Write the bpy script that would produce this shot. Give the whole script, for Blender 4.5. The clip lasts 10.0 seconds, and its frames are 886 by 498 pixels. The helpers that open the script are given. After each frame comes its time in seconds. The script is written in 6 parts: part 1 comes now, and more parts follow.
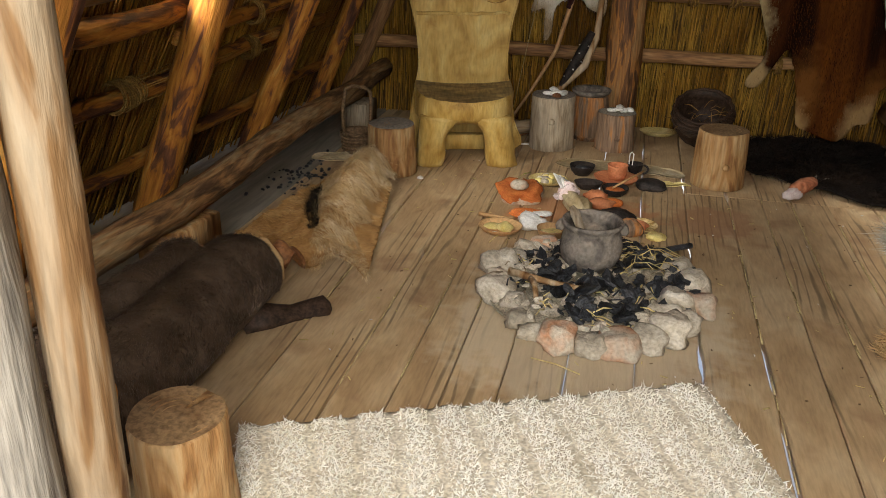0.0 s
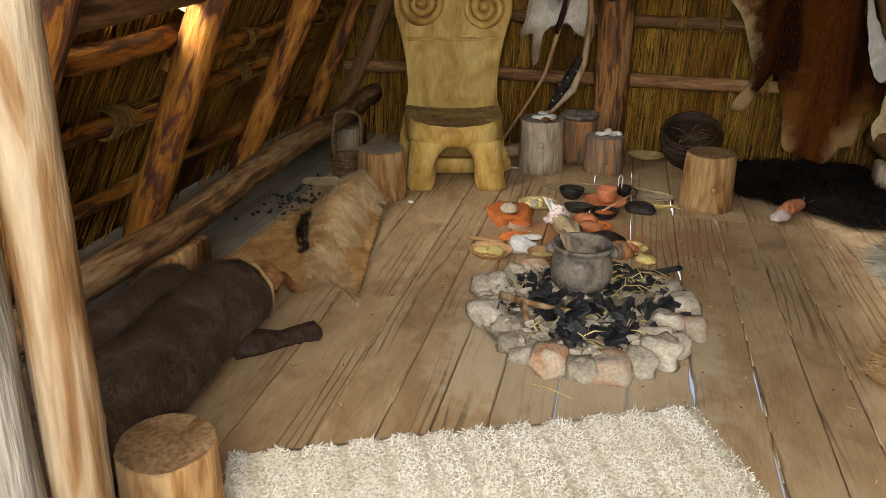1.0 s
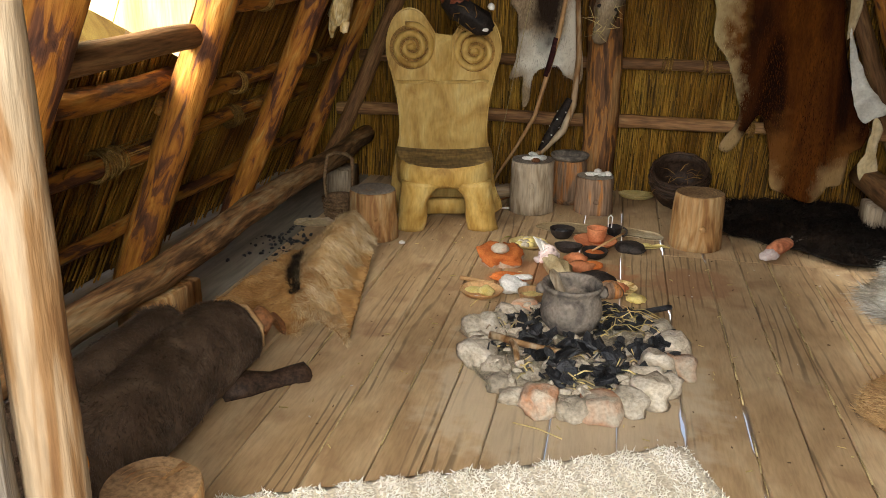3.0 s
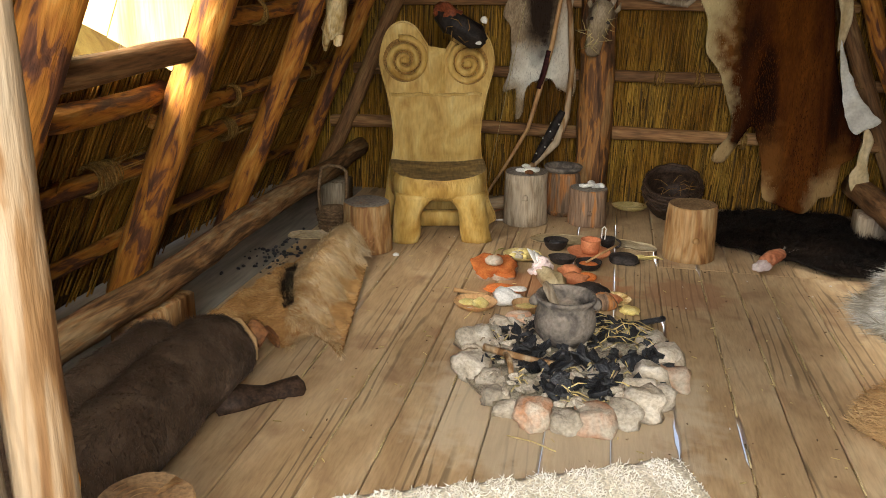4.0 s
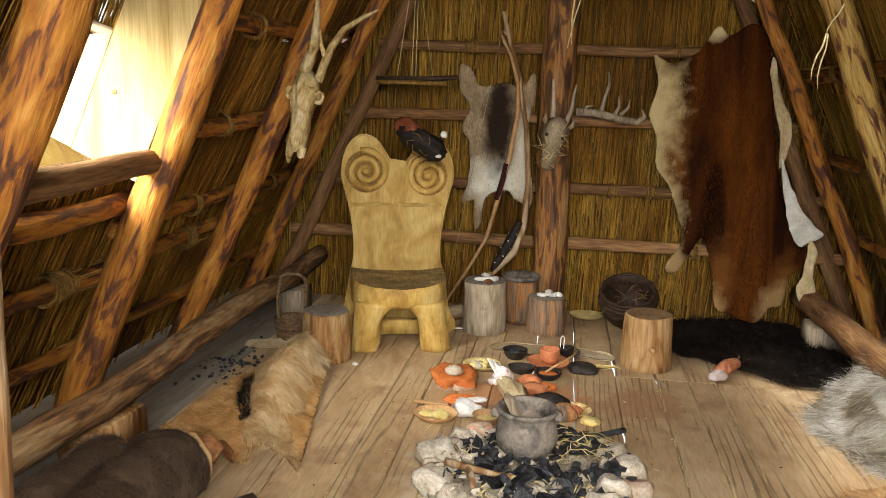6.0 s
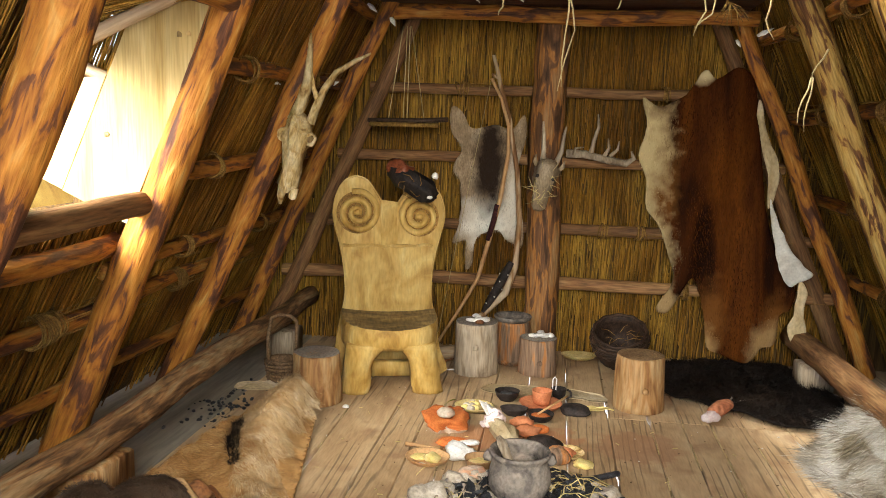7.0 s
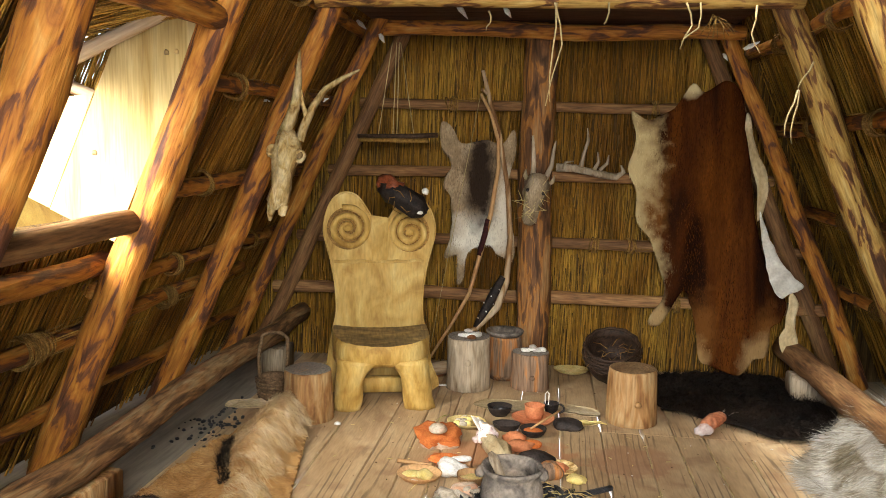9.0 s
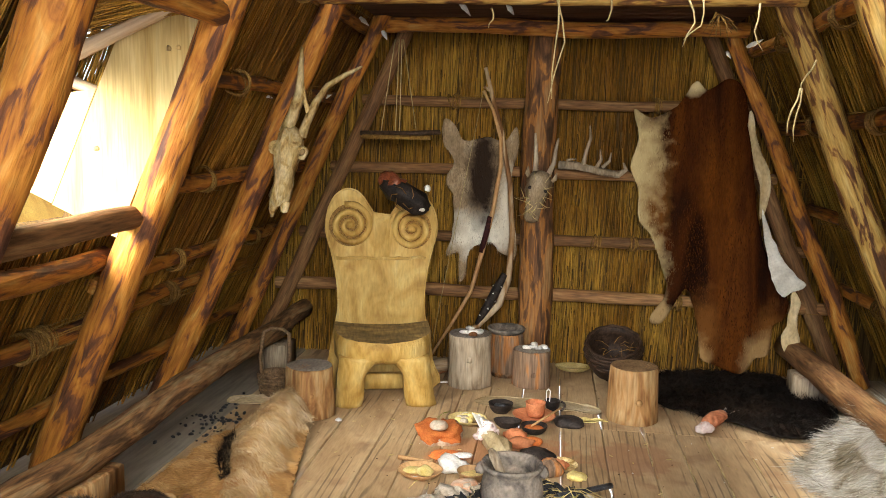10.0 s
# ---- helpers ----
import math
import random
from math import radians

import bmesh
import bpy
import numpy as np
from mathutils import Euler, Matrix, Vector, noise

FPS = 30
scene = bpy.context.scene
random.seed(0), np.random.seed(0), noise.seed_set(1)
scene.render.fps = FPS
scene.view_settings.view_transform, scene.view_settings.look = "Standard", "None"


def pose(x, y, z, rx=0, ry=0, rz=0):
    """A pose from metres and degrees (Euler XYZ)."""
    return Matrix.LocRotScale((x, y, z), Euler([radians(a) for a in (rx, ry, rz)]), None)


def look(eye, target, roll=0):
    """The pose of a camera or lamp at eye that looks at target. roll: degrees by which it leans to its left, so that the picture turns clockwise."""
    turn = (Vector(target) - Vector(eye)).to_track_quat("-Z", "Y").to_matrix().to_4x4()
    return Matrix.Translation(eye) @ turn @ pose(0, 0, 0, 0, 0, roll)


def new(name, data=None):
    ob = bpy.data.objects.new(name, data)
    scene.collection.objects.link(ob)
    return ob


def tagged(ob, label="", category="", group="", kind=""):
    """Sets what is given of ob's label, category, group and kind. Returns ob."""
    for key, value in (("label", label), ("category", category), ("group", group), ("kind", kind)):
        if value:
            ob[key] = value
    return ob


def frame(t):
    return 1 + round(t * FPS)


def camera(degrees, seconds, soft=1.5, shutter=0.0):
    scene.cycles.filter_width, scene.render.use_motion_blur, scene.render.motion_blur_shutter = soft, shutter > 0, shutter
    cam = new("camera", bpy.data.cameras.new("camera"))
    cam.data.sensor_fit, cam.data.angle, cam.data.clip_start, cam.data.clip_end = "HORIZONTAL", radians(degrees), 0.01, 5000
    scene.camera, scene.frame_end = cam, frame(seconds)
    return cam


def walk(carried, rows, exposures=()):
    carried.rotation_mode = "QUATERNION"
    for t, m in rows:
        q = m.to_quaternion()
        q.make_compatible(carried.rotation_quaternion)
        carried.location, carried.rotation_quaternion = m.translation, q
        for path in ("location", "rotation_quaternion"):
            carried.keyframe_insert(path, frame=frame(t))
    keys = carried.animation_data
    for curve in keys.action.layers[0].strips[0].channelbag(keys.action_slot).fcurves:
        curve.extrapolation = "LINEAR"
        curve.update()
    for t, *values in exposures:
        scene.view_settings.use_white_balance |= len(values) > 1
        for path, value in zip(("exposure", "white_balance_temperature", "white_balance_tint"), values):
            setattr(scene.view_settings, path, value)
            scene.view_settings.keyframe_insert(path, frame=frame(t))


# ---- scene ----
cam = camera(57.7, 10.0, soft=0.9)
PATH = [(t, look(eye, target, roll)) for t, eye, target, roll in (
    (0, (-0.011, 0.009, 1.613), (-0.426, 1.791, 0.804), 0.9),
    (0.5, (-0.007, 0.013, 1.612), (-0.414, 1.807, 0.826), 0.9),
    (1, (-0.011, 0.009, 1.616), (-0.409, 1.818, 0.861), 0.8),
    (1.5, (-0.006, 0.001, 1.622), (-0.399, 1.827, 0.909), 0.8),
    (2, (-0.002, 0.001, 1.628), (-0.395, 1.837, 0.939), 0.8),
    (2.5, (0.005, 0.001, 1.625), (-0.39, 1.843, 0.955), 0.7),
    (4, (0.017, 0.0, 1.634), (-0.366, 1.857, 0.997), 0.6),
    (4.5, (0.018, 0.007, 1.642), (-0.35, 1.886, 1.062), 0.7),
    (5, (0.007, 0.001, 1.652), (-0.327, 1.904, 1.136), 1.4),
    (5.5, (-0.004, -0.012, 1.664), (-0.321, 1.911, 1.212), 1.5),
    (6, (-0.004, -0.017, 1.673), (-0.297, 1.924, 1.286), 1.6),
    (7.5, (-0.011, -0.011, 1.684), (-0.284, 1.952, 1.414), 1.6),
    (8, (-0.005, -0.005, 1.685), (-0.278, 1.958, 1.42), 1.3),
    (8.5, (-0.002, -0.003, 1.677), (-0.26, 1.964, 1.426), 1.2),
    (9, (0.009, -0.007, 1.682), (-0.252, 1.959, 1.43), 1.1),
    (9.5, (0.013, -0.018, 1.684), (-0.249, 1.949, 1.433), 1.2),
    (10, (0.019, -0.009, 1.681), (-0.25, 1.956, 1.422), 1.3),
    )]
EXPOSURES = [(0.0, 1.8), (2.5, 2.05), (5.0, 2.35), (7.5, 2.75), (10.0, 2.75)]
walk(cam, PATH, EXPOSURES)

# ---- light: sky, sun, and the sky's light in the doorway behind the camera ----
SUN_DIR = Vector((0.30, 0.25, -0.92)).normalized()      # the way the sunlight travels
world = bpy.data.worlds.new("world")
scene.world = world
world.use_nodes = True
wn = world.node_tree.nodes
sky = wn.new("ShaderNodeTexSky")
sky.sky_type = "NISHITA"
sky.sun_disc = False
sky.sun_elevation = math.asin(-SUN_DIR.z)
sky.sun_rotation = math.atan2(-SUN_DIR.x, -SUN_DIR.y)
wn["Background"].inputs[1].default_value = 0.10
world.node_tree.links.new(sky.outputs[0], wn["Background"].inputs[0])
sun = new("sun", bpy.data.lights.new("sun", "SUN"))
sun.data.energy, sun.data.angle, sun.data.color = 2.0, radians(12), (1.0, 0.96, 0.9)
sun.matrix_world = look((0, 0, 0), SUN_DIR)
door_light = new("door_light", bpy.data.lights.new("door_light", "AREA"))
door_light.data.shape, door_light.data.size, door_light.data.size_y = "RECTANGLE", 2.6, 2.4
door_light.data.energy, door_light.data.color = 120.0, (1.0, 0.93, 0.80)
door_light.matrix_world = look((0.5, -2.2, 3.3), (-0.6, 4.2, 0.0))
window_light = new("window_light", bpy.data.lights.new("window_light", "AREA"))
window_light.data.shape, window_light.data.size, window_light.data.size_y = "RECTANGLE", 1.3, 1.2
window_light.data.energy, window_light.data.color = 170.0, (1.0, 0.96, 0.88)
window_light.matrix_world = look((-3.3, 1.2, 2.9), (-1.6, 3.2, 1.6))

# ---- materials ----
def ramp_to(nt, fac, stops):
    r = nt.nodes.new("ShaderNodeValToRGB")
    els = r.color_ramp.elements
    while len(els) < len(stops):
        els.new(0.5)
    for e, (p, c) in zip(els, stops):
        e.position, e.color = p, (*c, 1)
    nt.links.new(fac, r.inputs[0])
    return r.outputs[0]


def mixed(nt, fac, a, b, blend="MIX"):
    m = nt.nodes.new("ShaderNodeMix")
    m.data_type, m.blend_type = "RGBA", blend
    for sock, val in ((m.inputs[0], fac), (m.inputs[6], a), (m.inputs[7], b)):
        if isinstance(val, bpy.types.NodeSocket):
            nt.links.new(val, sock)
        elif isinstance(val, (int, float)):
            sock.default_value = val
        else:
            sock.default_value = (*val, 1)
    return m.outputs[2]


def surface(name, stops, big=(3, 3, 3), fine=(40, 40, 40), fine_amt=0.5, rough=0.75, bump=0.25, spread=0.25, island=0.0,
            stain=None, stain_scale=2.0, stain_at=(0.5, 0.65), metal=0.0, sheen=0.0, spec=0.16, distort=0.6, patches=(), figure=0.0, upright=False):
    """A two-scale procedural surface: blotches between stops, fine grain on top, its relief, and a change from object to object."""
    m = bpy.data.materials.new(name)
    m.use_nodes = True
    nt = m.node_tree
    b = nt.nodes["Principled BSDF"]
    co = nt.nodes.new("ShaderNodeTexCoord")
    info = nt.nodes.new("ShaderNodeObjectInfo")
    off = nt.nodes.new("ShaderNodeVectorMath")
    off.operation = "MULTIPLY_ADD"
    comb = nt.nodes.new("ShaderNodeCombineXYZ")
    for i in range(3):
        nt.links.new(info.outputs["Random"], comb.inputs[i])
    nt.links.new(comb.outputs[0], off.inputs[0])
    off.inputs[1].default_value = (37.0, 23.0, 51.0)
    nt.links.new(co.outputs["Object"], off.inputs[2])

    def field(scale, detail, dist=0.0):
        mp = nt.nodes.new("ShaderNodeMapping")
        mp.inputs["Scale"].default_value = scale
        nt.links.new(off.outputs[0], mp.inputs[0])
        n = nt.nodes.new("ShaderNodeTexNoise")
        n.inputs["Scale"].default_value, n.inputs["Detail"].default_value, n.inputs["Distortion"].default_value = 1.0, detail, dist
        nt.links.new(mp.outputs[0], n.inputs[0])
        return n.outputs[0]
    f1, f2 = field(big, 4, distort), field(fine, 3)
    col = ramp_to(nt, f1, stops)
    grain = ramp_to(nt, f2, [(0.3, (1 - fine_amt,) * 3), (0.62, (1.0,) * 3)])
    col = mixed(nt, 1.0, col, grain, "MULTIPLY")
    if stain:
        f3 = field((stain_scale,) * 3, 5, 0.4)
        mask = ramp_to(nt, f3, [(stain_at[0], (0, 0, 0)), (stain_at[1], (1, 1, 1))])
        col = mixed(nt, mask, col, stain)
    if figure:      # flowing growth lines of sawn boards
        mp = nt.nodes.new("ShaderNodeMapping")
        mp.inputs["Scale"].default_value = (1.0, 0.09, 1.0)
        nt.links.new(off.outputs[0], mp.inputs[0])
        wv = nt.nodes.new("ShaderNodeTexWave")
        wv.bands_direction = "X"
        for key, val in (("Scale", 7.5), ("Distortion", 13.0), ("Detail", 3.0), ("Detail Scale", 0.8)):
            wv.inputs[key].default_value = val
        nt.links.new(mp.outputs[0], wv.inputs[0])
        lines = ramp_to(nt, wv.outputs[1], [(0.0, (1 - figure,) * 3), (0.22, (1.0,) * 3)])
        where = ramp_to(nt, field((4.5, 1.1, 1.0), 2), [(0.5, (0.0,) * 3), (0.6, (1.0,) * 3)])
        col = mixed(nt, where, col, mixed(nt, 1.0, col, lines, "MULTIPLY"))
    for px, py, rx, ry, tint, amount in patches:      # dust lying on the boards
        sub = nt.nodes.new("ShaderNodeVectorMath")
        sub.operation = "SUBTRACT"
        nt.links.new(co.outputs["Object"], sub.inputs[0])
        sub.inputs[1].default_value = (px, 0, py) if upright else (px, py, 0)
        mul = nt.nodes.new("ShaderNodeVectorMath")
        mul.operation = "MULTIPLY"
        nt.links.new(sub.outputs[0], mul.inputs[0])
        mul.inputs[1].default_value = (1 / rx, 0, 1 / ry) if upright else (1 / rx, 1 / ry, 0)
        dist = nt.nodes.new("ShaderNodeVectorMath")
        dist.operation = "LENGTH"
        nt.links.new(mul.outputs[0], dist.inputs[0])
        sm = nt.nodes.new("ShaderNodeMath")
        sm.operation = "MULTIPLY_ADD"
        nt.links.new(field((9, 9, 9), 4), sm.inputs[0])
        sm.inputs[1].default_value = 0.7
        nt.links.new(dist.outputs["Value"], sm.inputs[2])
        mask = ramp_to(nt, sm.outputs[0], [(0.6 if upright else 0.85, (amount,) * 3), (1.0 if upright else 1.45, (0, 0, 0))])
        col = mixed(nt, mask, col, tint)
    hsv = nt.nodes.new("ShaderNodeHueSaturation")
    mr = nt.nodes.new("ShaderNodeMapRange")
    mr.inputs[3].default_value, mr.inputs[4].default_value = 1 - spread, 1 + spread
    if island:
        geo = nt.nodes.new("ShaderNodeNewGeometry")
        nt.links.new(geo.outputs["Random Per Island"], mr.inputs[0])
        mr.inputs[3].default_value, mr.inputs[4].default_value = 1 - island, 1 + island
    else:
        nt.links.new(info.outputs["Random"], mr.inputs[0])
    nt.links.new(mr.outputs[0], hsv.inputs["Value"])
    nt.links.new(col, hsv.inputs["Color"])
    nt.links.new(hsv.outputs[0], b.inputs["Base Color"])
    b.inputs["Roughness"].default_value, b.inputs["Metallic"].default_value = rough, metal
    b.inputs["Specular IOR Level"].default_value = spec
    if sheen:
        b.inputs["Sheen Weight"].default_value = sheen
    if bump:
        bp = nt.nodes.new("ShaderNodeBump")
        bp.inputs["Strength"].default_value, bp.inputs["Distance"].default_value = bump, 0.01
        add = nt.nodes.new("ShaderNodeMath")
        nt.links.new(f1, add.inputs[0])
        nt.links.new(f2, add.inputs[1])
        nt.links.new(add.outputs[0], bp.inputs["Height"])
        nt.links.new(bp.outputs[0], b.inputs["Normal"])
    return m


RAIL_LIGHT = surface("light_rail", [(0.36, (0.09, 0.04, 0.018)), (0.43, (0.2, 0.09, 0.028)), (0.47, (0.42, 0.25, 0.065)), (0.62, (0.49, 0.32, 0.095)), (0.78, (0.56, 0.41, 0.16))], big=(15, 15, 3.5), fine=(90, 90, 8), rough=0.6, bump=0.6, distort=1.2)
BARK = surface("peeled_log", [(0.33, (0.075, 0.032, 0.02)), (0.43, (0.15, 0.058, 0.026)), (0.47, (0.31, 0.115, 0.022)), (0.6, (0.44, 0.185, 0.032)), (0.78, (0.52, 0.31, 0.095))],
               big=(18, 18, 4.2), fine=(80, 80, 7), fine_amt=0.4, rough=0.6, bump=0.6, distort=0.8, spread=0.15)
RAIL = surface("rail_pole", [(0.3, (0.13, 0.065, 0.03)), (0.5, (0.24, 0.12, 0.05)), (0.75, (0.36, 0.21, 0.09))],
               big=(18, 18, 3), fine=(90, 90, 8), rough=0.65, bump=0.4)
SILL = surface("sill_log", [(0.34, (0.11, 0.06, 0.03)), (0.45, (0.24, 0.13, 0.058)), (0.5, (0.37, 0.19, 0.075)), (0.62, (0.42, 0.27, 0.13)), (0.8, (0.5, 0.37, 0.21))],
               big=(16, 16, 2.8), fine=(70, 70, 8), rough=0.65, bump=0.7, distort=1.3)
POST = surface("gable_post", [(0.34, (0.06, 0.03, 0.016)), (0.47, (0.15, 0.07, 0.03)), (0.51, (0.33, 0.14, 0.034)), (0.6, (0.26, 0.13, 0.05)), (0.78, (0.34, 0.21, 0.09))], big=(13, 13, 2.4), fine=(80, 80, 6), rough=0.65, bump=0.6, distort=1.2)
PALE_POLE = surface("pale_pole", [(0.34, (0.13, 0.06, 0.022)), (0.43, (0.25, 0.14, 0.06)), (0.5, (0.35, 0.245, 0.145)), (0.72, (0.43, 0.34, 0.23))],
                    big=(13, 13, 1.8), fine=(80, 80, 9), fine_amt=0.25, rough=0.55, bump=0.4, distort=1.0)
GREY_POLE = surface("grey_pole", [(0.3, (0.22, 0.19, 0.155)), (0.6, (0.4, 0.36, 0.3))], big=(14, 14, 2), fine=(90, 90, 7), rough=0.8, bump=0.5)
REED = surface("reed", [(0.3, (0.16, 0.07, 0.008)), (0.5, (0.295, 0.15, 0.02)), (0.72, (0.42, 0.25, 0.042))], big=(3, 3, 1.2), fine=(120, 120, 14),
               fine_amt=0.35, rough=0.65, bump=0.1, island=0.5, spec=0.15)
REED_OLD = surface("old_reed", [(0.3, (0.12, 0.044, 0.006)), (0.5, (0.24, 0.105, 0.013)), (0.72, (0.39, 0.2, 0.03))], big=(3, 3, 1.2), fine=(120, 120, 14), fine_amt=0.35, rough=0.65, bump=0.1, island=0.5, spec=0.12)
# backing coloured darker than reed: the shade between the stems is in the colour
REED_GAP_SHADE = surface("reed_bed", [(0.35, (0.045, 0.024, 0.008)), (0.65, (0.13, 0.075, 0.024))], big=(60, 60, 3), fine=(200, 200, 8), rough=0.8, bump=0.6)
PLANK = surface("floor_plank", [(0.3, (0.35, 0.225, 0.115)), (0.5, (0.46, 0.315, 0.17)), (0.72, (0.54, 0.4, 0.235))], big=(5, 2.2, 4), fine=(90, 12, 60),
                fine_amt=0.2, rough=0.5, bump=0.3, spread=0.1, stain=(0.3, 0.18, 0.095), stain_scale=3.4, stain_at=(0.58, 0.72), distort=0.9, figure=0.52,
                patches=((-0.085, 3.0, 1.0, 1.1, (0.57, 0.47, 0.33), 0.6), (-0.15, 4.3, 0.62, 0.42, (0.4, 0.18, 0.08), 0.75), (-0.5, 4.15, 0.22, 0.16, (0.45, 0.19, 0.08), 0.7), (0.5, 4.3, 0.4, 0.4, (0.3, 0.145, 0.075), 0.6)))
DUSTY = surface("dusty_plank", [(0.3, (0.18, 0.16, 0.125)), (0.6, (0.29, 0.255, 0.2))], big=(4, 1, 3), fine=(50, 4, 40), fine_amt=0.25, rough=0.85, bump=0.25, spread=0.08)
DARK_PLANK = surface("loft_plank", [(0.3, (0.05, 0.025, 0.016)), (0.7, (0.12, 0.055, 0.03))], big=(2, 9, 3), fine=(5, 70, 40), rough=0.7, bump=0.3)
SHUTTER = surface("pine_board", [(0.3, (0.42, 0.28, 0.09)), (0.55, (0.56, 0.41, 0.17)), (0.75, (0.64, 0.5, 0.25))], big=(12, 12, 1.5), fine=(110, 110, 5),
                  fine_amt=0.28, rough=0.6, bump=0.25)
THRONE = surface("carved_limewood", [(0.3, (0.3, 0.165, 0.035)), (0.44, (0.47, 0.29, 0.075)), (0.58, (0.56, 0.375, 0.115)), (0.76, (0.65, 0.49, 0.2))],
                 big=(6, 6, 3.2), fine=(70, 70, 16), fine_amt=0.22, rough=0.5, bump=0.55, spread=0.06, stain=(0.27, 0.135, 0.03), stain_scale=7.0, stain_at=(0.62, 0.85), distort=1.0)
# brown stain of the grooves, with their shade painted into the same colour
GROOVE_STAIN_SHADE = surface("carved_ground", [(0.3, (0.2, 0.1, 0.02)), (0.7, (0.36, 0.2, 0.05))], big=(20, 20, 20), fine=(90, 90, 90), rough=0.65, bump=0.5)
SEAT_DARK = surface("charred_seat", [(0.3, (0.14, 0.09, 0.042)), (0.5, (0.29, 0.19, 0.08)), (0.7, (0.49, 0.34, 0.135))], big=(7, 14, 5), fine=(60, 10, 20), rough=0.45, bump=0.4)
STUMP = surface("stump_bark", [(0.32, (0.22, 0.1, 0.035)), (0.46, (0.38, 0.2, 0.075)), (0.58, (0.47, 0.29, 0.13)), (0.76, (0.54, 0.38, 0.2))], big=(13, 13, 3), fine=(60, 60, 7), fine_amt=0.35, rough=0.65, bump=0.6, distort=1.2)
STUMP_GREY = surface("stump_grey", [(0.3, (0.2, 0.14, 0.085)), (0.45, (0.36, 0.28, 0.19)), (0.7, (0.5, 0.41, 0.3))], big=(14, 14, 3.5), fine=(80, 80, 8), fine_amt=0.35, rough=0.8, bump=0.7, distort=1.2)
STUMP_RED = surface("stump_split", [(0.3, (0.12, 0.075, 0.05)), (0.52, (0.25, 0.16, 0.1)), (0.6, (0.42, 0.17, 0.05)), (0.8, (0.4, 0.28, 0.18))], big=(14, 14, 2), fine=(80, 80, 5), rough=0.75, bump=0.6)
ENDGRAIN = surface("cut_wood", [(0.3, (0.2, 0.11, 0.05)), (0.6, (0.38, 0.24, 0.12))], big=(6, 6, 6), fine=(70, 70, 8), rough=0.75, bump=0.3)
ENDGREY = surface("cut_wood_grey", [(0.3, (0.24, 0.2, 0.16)), (0.6, (0.38, 0.33, 0.27))], big=(6, 6, 6), fine=(70, 70, 8), rough=0.8, bump=0.3)
STONE = surface("hearth_stone", [(0.3, (0.34, 0.285, 0.21)), (0.5, (0.54, 0.465, 0.36)), (0.7, (0.68, 0.61, 0.5))], big=(10, 10, 10), fine=(70, 70, 70), fine_amt=0.35, rough=0.85, bump=0.5, spread=0.15)
STONE_PINK = surface("burnt_stone", [(0.34, (0.56, 0.48, 0.37)), (0.5, (0.57, 0.4, 0.28)), (0.68, (0.56, 0.28, 0.15))], big=(11, 11, 11), fine=(70, 70, 70), fine_amt=0.3, rough=0.85, bump=0.5)
COAL = surface("charcoal", [(0.3, (0.006, 0.006, 0.007)), (0.6, (0.024, 0.025, 0.028)), (0.8, (0.12, 0.118, 0.115))], big=(22, 22, 22), fine=(90, 90, 30), rough=0.48, bump=0.7, spread=0.7, spec=0.45)
ASH = surface("ash_bed", [(0.3, (0.2, 0.175, 0.13)), (0.5, (0.38, 0.33, 0.245)), (0.7, (0.5, 0.44, 0.34))], big=(10, 10, 10), fine=(120, 120, 120), rough=0.95, bump=0.6)
CLAY_POT = surface("sooty_pot", [(0.3, (0.05, 0.043, 0.038)), (0.45, (0.13, 0.11, 0.092)), (0.6, (0.22, 0.185, 0.15)), (0.78, (0.3, 0.24, 0.19))], big=(9, 9, 9), fine=(60, 60, 60), fine_amt=0.35, rough=0.75, bump=0.35, distort=1.2)
TERRACOTTA = surface("terracotta", [(0.3, (0.4, 0.13, 0.055)), (0.7, (0.56, 0.22, 0.1))], big=(14, 14, 14), fine=(90, 90, 90), fine_amt=0.25, rough=0.75, bump=0.15)
OCHRE = surface("red_ochre", [(0.3, (0.5, 0.12, 0.03)), (0.7, (0.64, 0.2, 0.05))], big=(20, 20, 20), fine=(120, 120, 120), fine_amt=0.3, rough=0.95, bump=0.3)
BLACKWARE = surface("black_ware", [(0.3, (0.014, 0.011, 0.01)), (0.7, (0.05, 0.038, 0.032))], big=(20, 20, 20), fine=(90, 90, 90), rough=0.6, bump=0.3)
TURNED = surface("turned_wood", [(0.3, (0.42, 0.22, 0.09)), (0.7, (0.58, 0.36, 0.17))], big=(12, 12, 6), fine=(80, 80, 20), fine_amt=0.3, rough=0.55, bump=0.15)
STRAW = surface("straw", [(0.3, (0.5, 0.38, 0.14)), (0.7, (0.68, 0.55, 0.26))], big=(10, 10, 10), fine=(90, 90, 90), fine_amt=0.3, rough=0.6, bump=0.1, island=0.35)
ROPE = surface("grass_rope", [(0.3, (0.17, 0.085, 0.02)), (0.7, (0.36, 0.21, 0.055))], big=(40, 40, 40), fine=(200, 200, 200), rough=0.8, bump=0.5, island=0.35)
STRING = surface("string", [(0.3, (0.48, 0.36, 0.16)), (0.7, (0.6, 0.48, 0.25))], big=(30, 30, 30), fine=(200, 200, 200), rough=0.8, bump=0.2)
BONE = surface("bone", [(0.32, (0.3, 0.17, 0.05)), (0.45, (0.55, 0.38, 0.15)), (0.6, (0.7, 0.54, 0.28)), (0.78, (0.8, 0.68, 0.43))], big=(16, 16, 9), fine=(80, 80, 30), fine_amt=0.4, rough=0.6, bump=0.5, distort=1.2)
